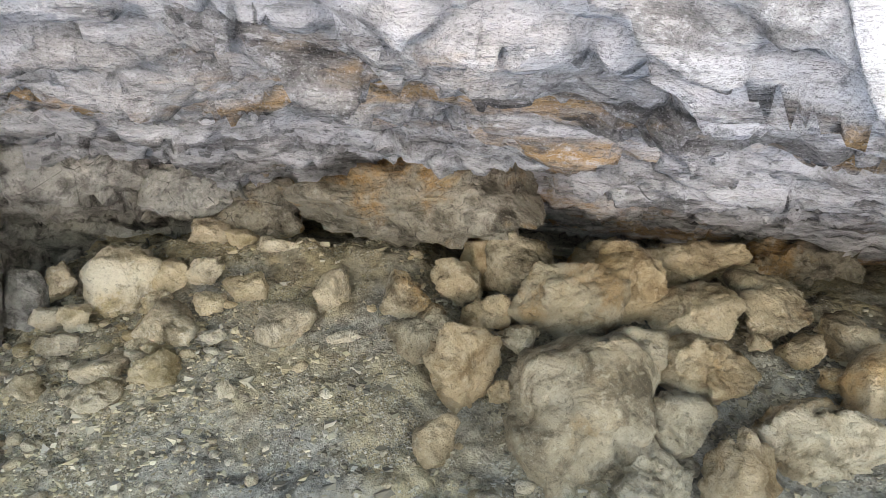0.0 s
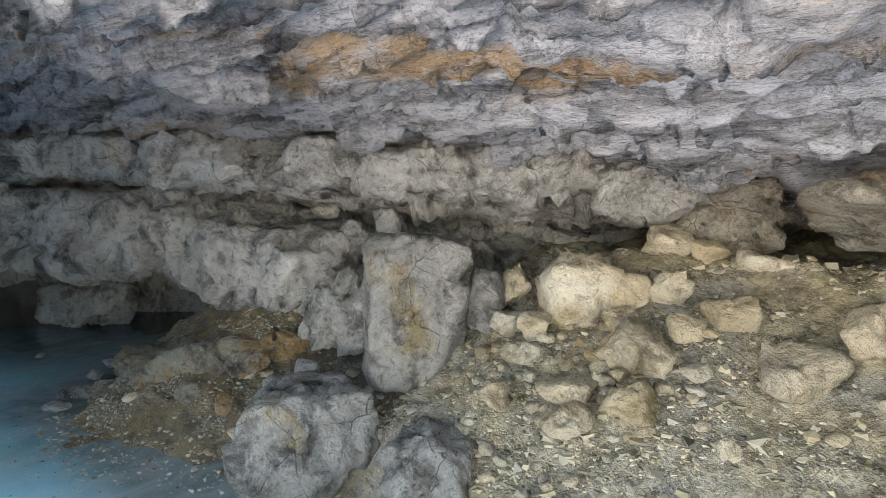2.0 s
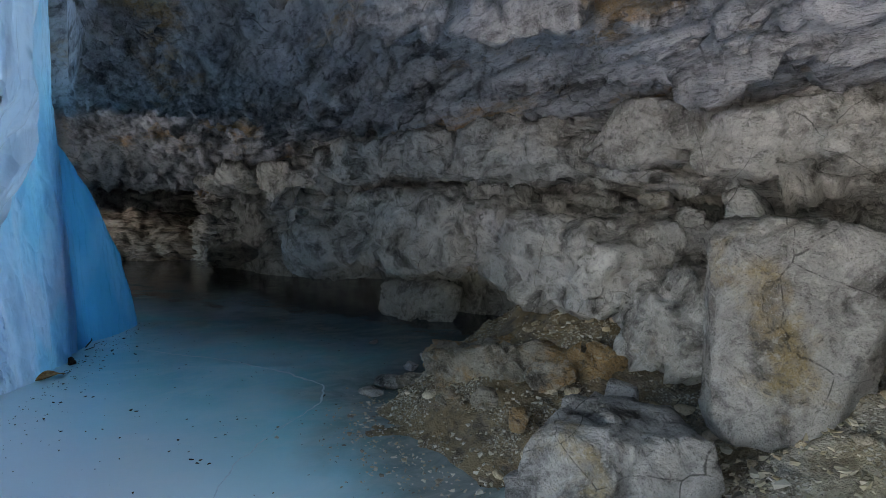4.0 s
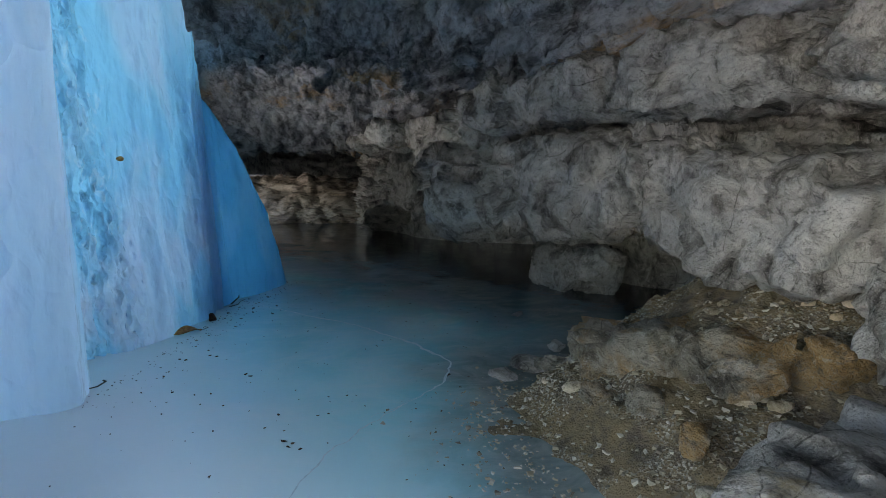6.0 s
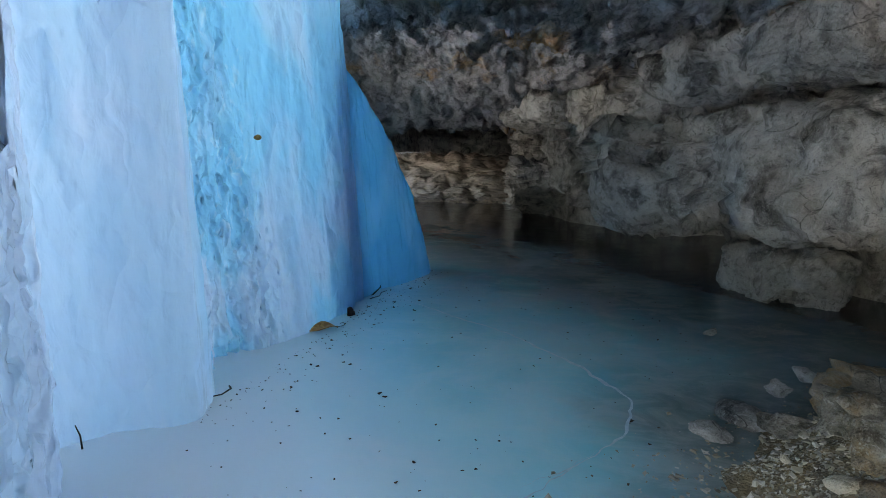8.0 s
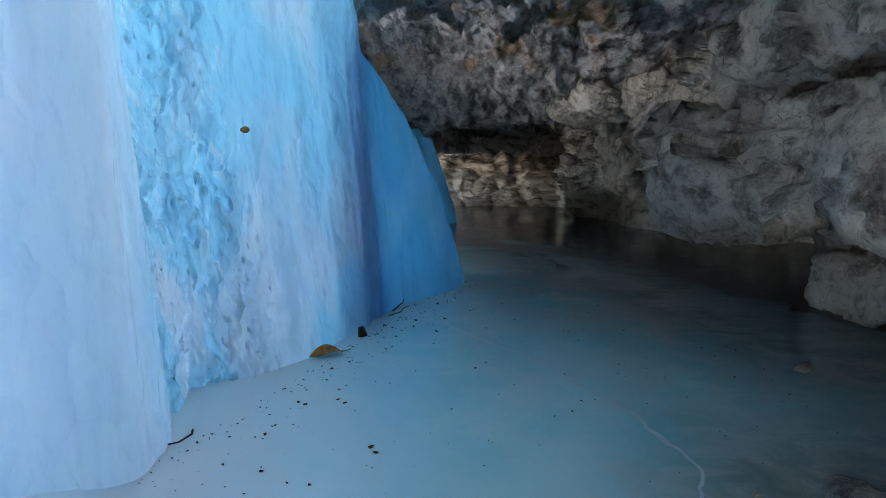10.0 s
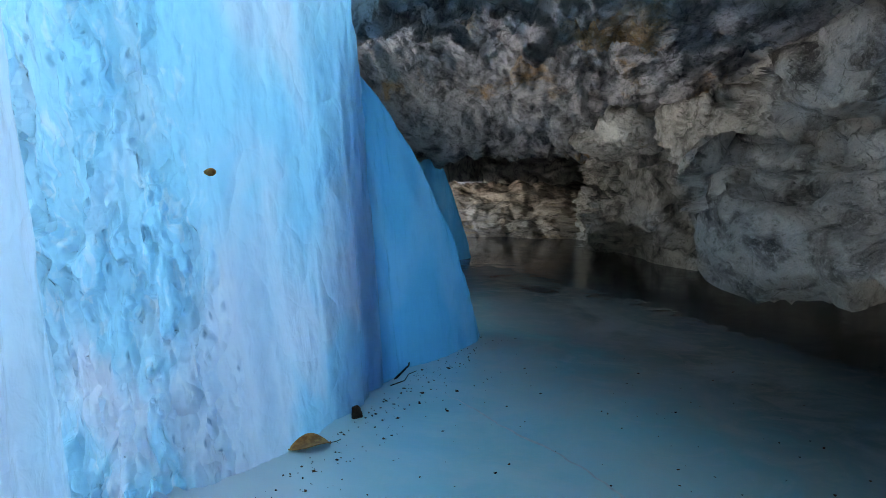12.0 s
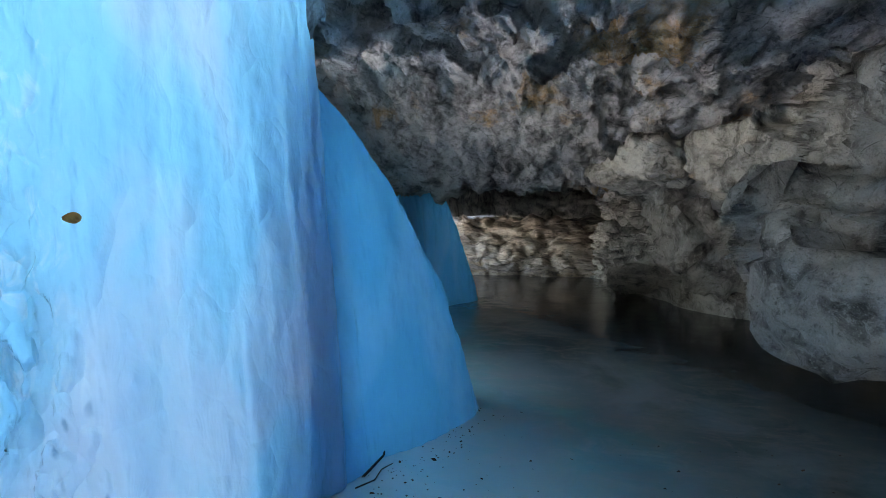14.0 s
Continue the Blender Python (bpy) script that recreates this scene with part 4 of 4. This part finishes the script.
meshes = [rock_mesh("small_stone", (1.0, 0.8, 0.55), 600 + i, ROCK_PALE, 2.4, 12, 0.05, 2) for i in range(10)]
xy = np.stack([rng.uniform(-5.6, 2.4, 400), rng.uniform(2.3, 4.4, 400)], 1)
xy = xy[fbm(np.c_[xy * 1.3, 0 * xy[:, 0]], 3, 78) > rng.uniform(-0.8, 0.6, 400)][:150]
xy = np.concatenate([xy, np.stack([rng.normal(-1.95, 0.36, 150), rng.normal(3.2, 0.3, 150)], 1)])
z = ground_hits(xy)
for i, ((x, y), h) in enumerate(zip(xy, z)):
    if h > 0.01:
        k = float(np.clip(rng.lognormal(-2.75, 0.35), 0.04, 0.14))
        ob = new("small_stone", meshes[i % 10])
        ob.matrix_world = pose(x, y, h + 0.2 * k, rng.uniform(-25, 25), rng.uniform(-25, 25), rng.uniform(0, 360)) @ Matrix.Diagonal((k, k, k, 1))
        tagged(ob, "small broken tan limestone piece lying on gravel", "stone", "small stones on the bank")

# dark crumbs on the ice
n = 620
t = rng.uniform(0, 1, n)
xy = np.where((rng.uniform(0, 1, n) < 0.45)[:, None], np.stack([-5.2 - 3.6 * t, -0.1 + 0.55 * t + np.abs(rng.normal(0, 0.18, n))], 1), np.stack([rng.uniform(-8.5, -3.3, n), rng.uniform(0.0, 2.6, n)], 1))
sizes = np.clip(rng.lognormal(-5.35, 0.5, n), 0.0025, 0.014)
tagged(new("litter", shards("litter", np.c_[xy, 0 * t + 0.003 + sizes * 0.1], sizes, 0.4, LITTER, 9)), "dark plant crumbs scattered over the ice", "debris", kind="stuff")


# ---- single things on the ice ----
def plain(name, a, b, scale=40, rough=0.8):
    n = Nodes(name)
    f = n.noise(scale, 4)
    return n.done(n.mix(n.ramp(f, 0.35, 0.65), a, b), rough, n.bump(f, 0.5, 0.004))


LEAF = plain("dead_leaf", (0.34, 0.14, 0.045), (0.55, 0.27, 0.09))
TWIG = plain("twig_bark", (0.03, 0.022, 0.015), (0.07, 0.05, 0.035))


def leaf(x, y, z, length, turn, tip=0.0):
    """A curled dead leaf with a raised midrib."""
    nu, nv = 22, 11
    v = []
    for i in range(nu):
        u = i / (nu - 1)
        half = 0.30 * length * math.sin(math.pi * u**0.8) ** 0.8 + 0.002
        for j in range(nv):
            w = 2 * j / (nv - 1) - 1
            v.append(((u - 0.5) * length, w * half, 0.12 * length * w * w * math.sin(math.pi * u) + 0.05 * length * math.sin(5 * u + w) + 0.012 * length * math.exp(-(w * 9) ** 2) + 0.03 * length))
    me = mesh_of("leaf", v, grid_faces(nu, nv), LEAF)
    ob = new("leaf", me)
    mod = ob.modifiers.new("thick", "SOLIDIFY")
    mod.thickness = 0.003
    ob.matrix_world = pose(x, y, z, tip, 0, turn)
    return ob


big_leaf = leaf(-6.62, 0.087, 0.012, 0.2, -60)
stem = []
for i in range(8):
    a = i / 7
    stem.append((-0.1 - 0.05 * a, 0.008 * math.sin(3 * a), 0.006 + 0.01 * a))
sv = [(x, y + 0.0022 * math.cos(k * 1.571), z + 0.0022 * math.sin(k * 1.571)) for x, y, z in stem for k in range(4)]
sf = [(i * 4 + k, i * 4 + (k + 1) % 4, i * 4 + 4 + (k + 1) % 4, i * 4 + 4 + k) for i in range(7) for k in range(4)]
part("stem", mesh_of("stem", sv, sf, TWIG), big_leaf)
tagged(big_leaf, "curled brown dead leaf lying on the ice", "leaf")
tagged(leaf(-6.43, -0.24, 1.31, 0.05, -50, 80), "small brown leaf frozen to the ice curtain", "leaf")
boulder((-7.009, 0.178, 0.03, 0.06, 0.055, 0.075, 0), 701, "small dark pine cone standing on the ice", "", TWIG, "pine_cone", "pine cone", 2.0, 14, 0.08, 3)


def twig(pts, thick):
    cu = bpy.data.curves.new("twig", "CURVE")
    cu.dimensions, cu.bevel_depth, cu.bevel_resolution = "3D", thick, 2
    sp = cu.splines.new("POLY")
    sp.points.add(len(pts) - 1)
    for i, (p, q) in enumerate(zip(sp.points, pts)):
        p.co, p.radius = (*q, 1), 1 - 0.6 * i / len(pts)
    ob = new("twig", cu)
    cu.materials.append(TWIG)
    deps = bpy.context.evaluated_depsgraph_get()
    me = bpy.data.meshes.new_from_object(ob.evaluated_get(deps))
    bpy.data.objects.remove(ob)
    return tagged(new("twig", me), "thin dark bent twig lying on the ice", "twig", "twigs on the ice")


twig([(-5.62, -0.10, 0.005), (-5.56, -0.06, 0.02), (-5.50, -0.08, 0.012), (-5.46, -0.15, 0.006), (-5.50, -0.2, 0.03)], 0.005)
twig([(-7.62, 0.19, 0.006), (-7.74, 0.20, 0.012), (-7.86, 0.21, 0.02), (-7.95, 0.19, 0.07), (-8.02, 0.25, 0.1)], 0.007)
twig([(-7.5, 0.2, 0.006), (-7.6, 0.26, 0.008), (-7.72, 0.25, 0.008), (-7.8, 0.28, 0.006)], 0.004)
twig([(-4.93, -0.40, 0.0), (-4.95, -0.42, 0.05), (-4.94, -0.43, 0.1)], 0.004)

# flat slabs at the edge of the bank
for i, spec in enumerate([(-5.55, 2.42, 0.03, 0.3, 0.2, 0.09, 20), (-5.9, 2.75, 0.03, 0.16, 0.12, 0.07, 0), (-5.35, 2.25, 0.03, 0.18, 0.14, 0.06, 50), (-6.9, 2.75, 0.015, 0.2, 0.07, 0.03, -35), (-6.1, 2.98, 0.03, 0.14, 0.1, 0.07, 10)]):
    boulder(spec, 720 + i, "flat grey rock flake on the edge of the ice", "flakes on the ice", ROCK_WALL, "rock_flake", "stone", 3, 10, 0.05, 3, 4)


# a healed crack that arcs across the floor
CRACK = plain("white_crack_ice", (0.40, 0.58, 0.62), (0.54, 0.68, 0.71), 25, 0.4)


def crack(pts, width, seed):
    line = resample(pts, 120)
    t = np.gradient(line, axis=0)
    nrm = np.stack([-t[:, 1], t[:, 0]], 1) / np.linalg.norm(t, axis=1, keepdims=True)
    q = np.c_[line * 9, 0 * line[:, 0]]
    line = line + nrm * 0.02 * fbm(q, 3, seed)[:, None]
    w = width * (0.35 + 0.65 * np.abs(fbm(q * 0.7, 2, seed + 3)))[:, None] * np.sin(np.linspace(0.05, 3.09, 120))[:, None]
    v = np.concatenate([np.c_[line - nrm * w, 0 * line[:, :1] + 0.008], np.c_[line + nrm * w, 0 * line[:, :1] + 0.008]])
    f = [(i, i + 1, 121 + i, 120 + i) for i in range(119)]
    tagged(new("trim_crack", mesh_of("trim_crack", v, f, CRACK)), "healed white crack across the ice floor", "crack", kind="structure")


crack([(-7.6, 0.4), (-7.2, 0.8), (-6.61, 1.42), (-6.1, 1.78), (-5.75, 1.95), (-5.4, 1.9), (-5.1, 1.68), (-4.85, 1.4)], 0.014, 5)
crack([(-5.2, 1.75), (-4.9, 1.5), (-4.4, 1.2), (-3.9, 1.05)], 0.006, 9)


# drips that run down the upper face of the curtain
curtain = bpy.data.objects["ice_curtain"]


def drip_mesh(length, width, seed):
    nu, nv = 14, 26
    v = []
    for i in range(nv):
        h = i / (nv - 1)
        r = width * (0.25 + 0.75 * h**0.6) * (1 + 0.15 * math.sin(9 * h + seed)) if i else 0.001
        for k in range(nu):
            a = 2 * math.pi * k / nu
            v.append((r * math.cos(a) + 0.01 * math.sin(6 * h + seed), 0.6 * r * math.sin(a), h * length))
    f = [(i * nu + k, i * nu + (k + 1) % nu, (i + 1) * nu + (k + 1) % nu, (i + 1) * nu + k) for i in range(nv - 1) for k in range(nu)]
    return mesh_of("icicle", v, f, ICE)


for i in range(9):
    x = -4.55 - 0.075 * i - 0.03 * (i % 3)
    ob = part("icicle", drip_mesh(0.75 + 0.2 * ((i * 7) % 4), 0.03 + 0.006 * (i % 4), i), curtain)
    ob.matrix_world = pose(x, float(np.interp(x, [-5.28, -5.08, -4.92, -4.6, -4.2], [-0.02, -0.31, -0.46, -0.25, 0.05])), 2.12 - 0.11 * ((i * 5) % 4), 0, 0, 25)
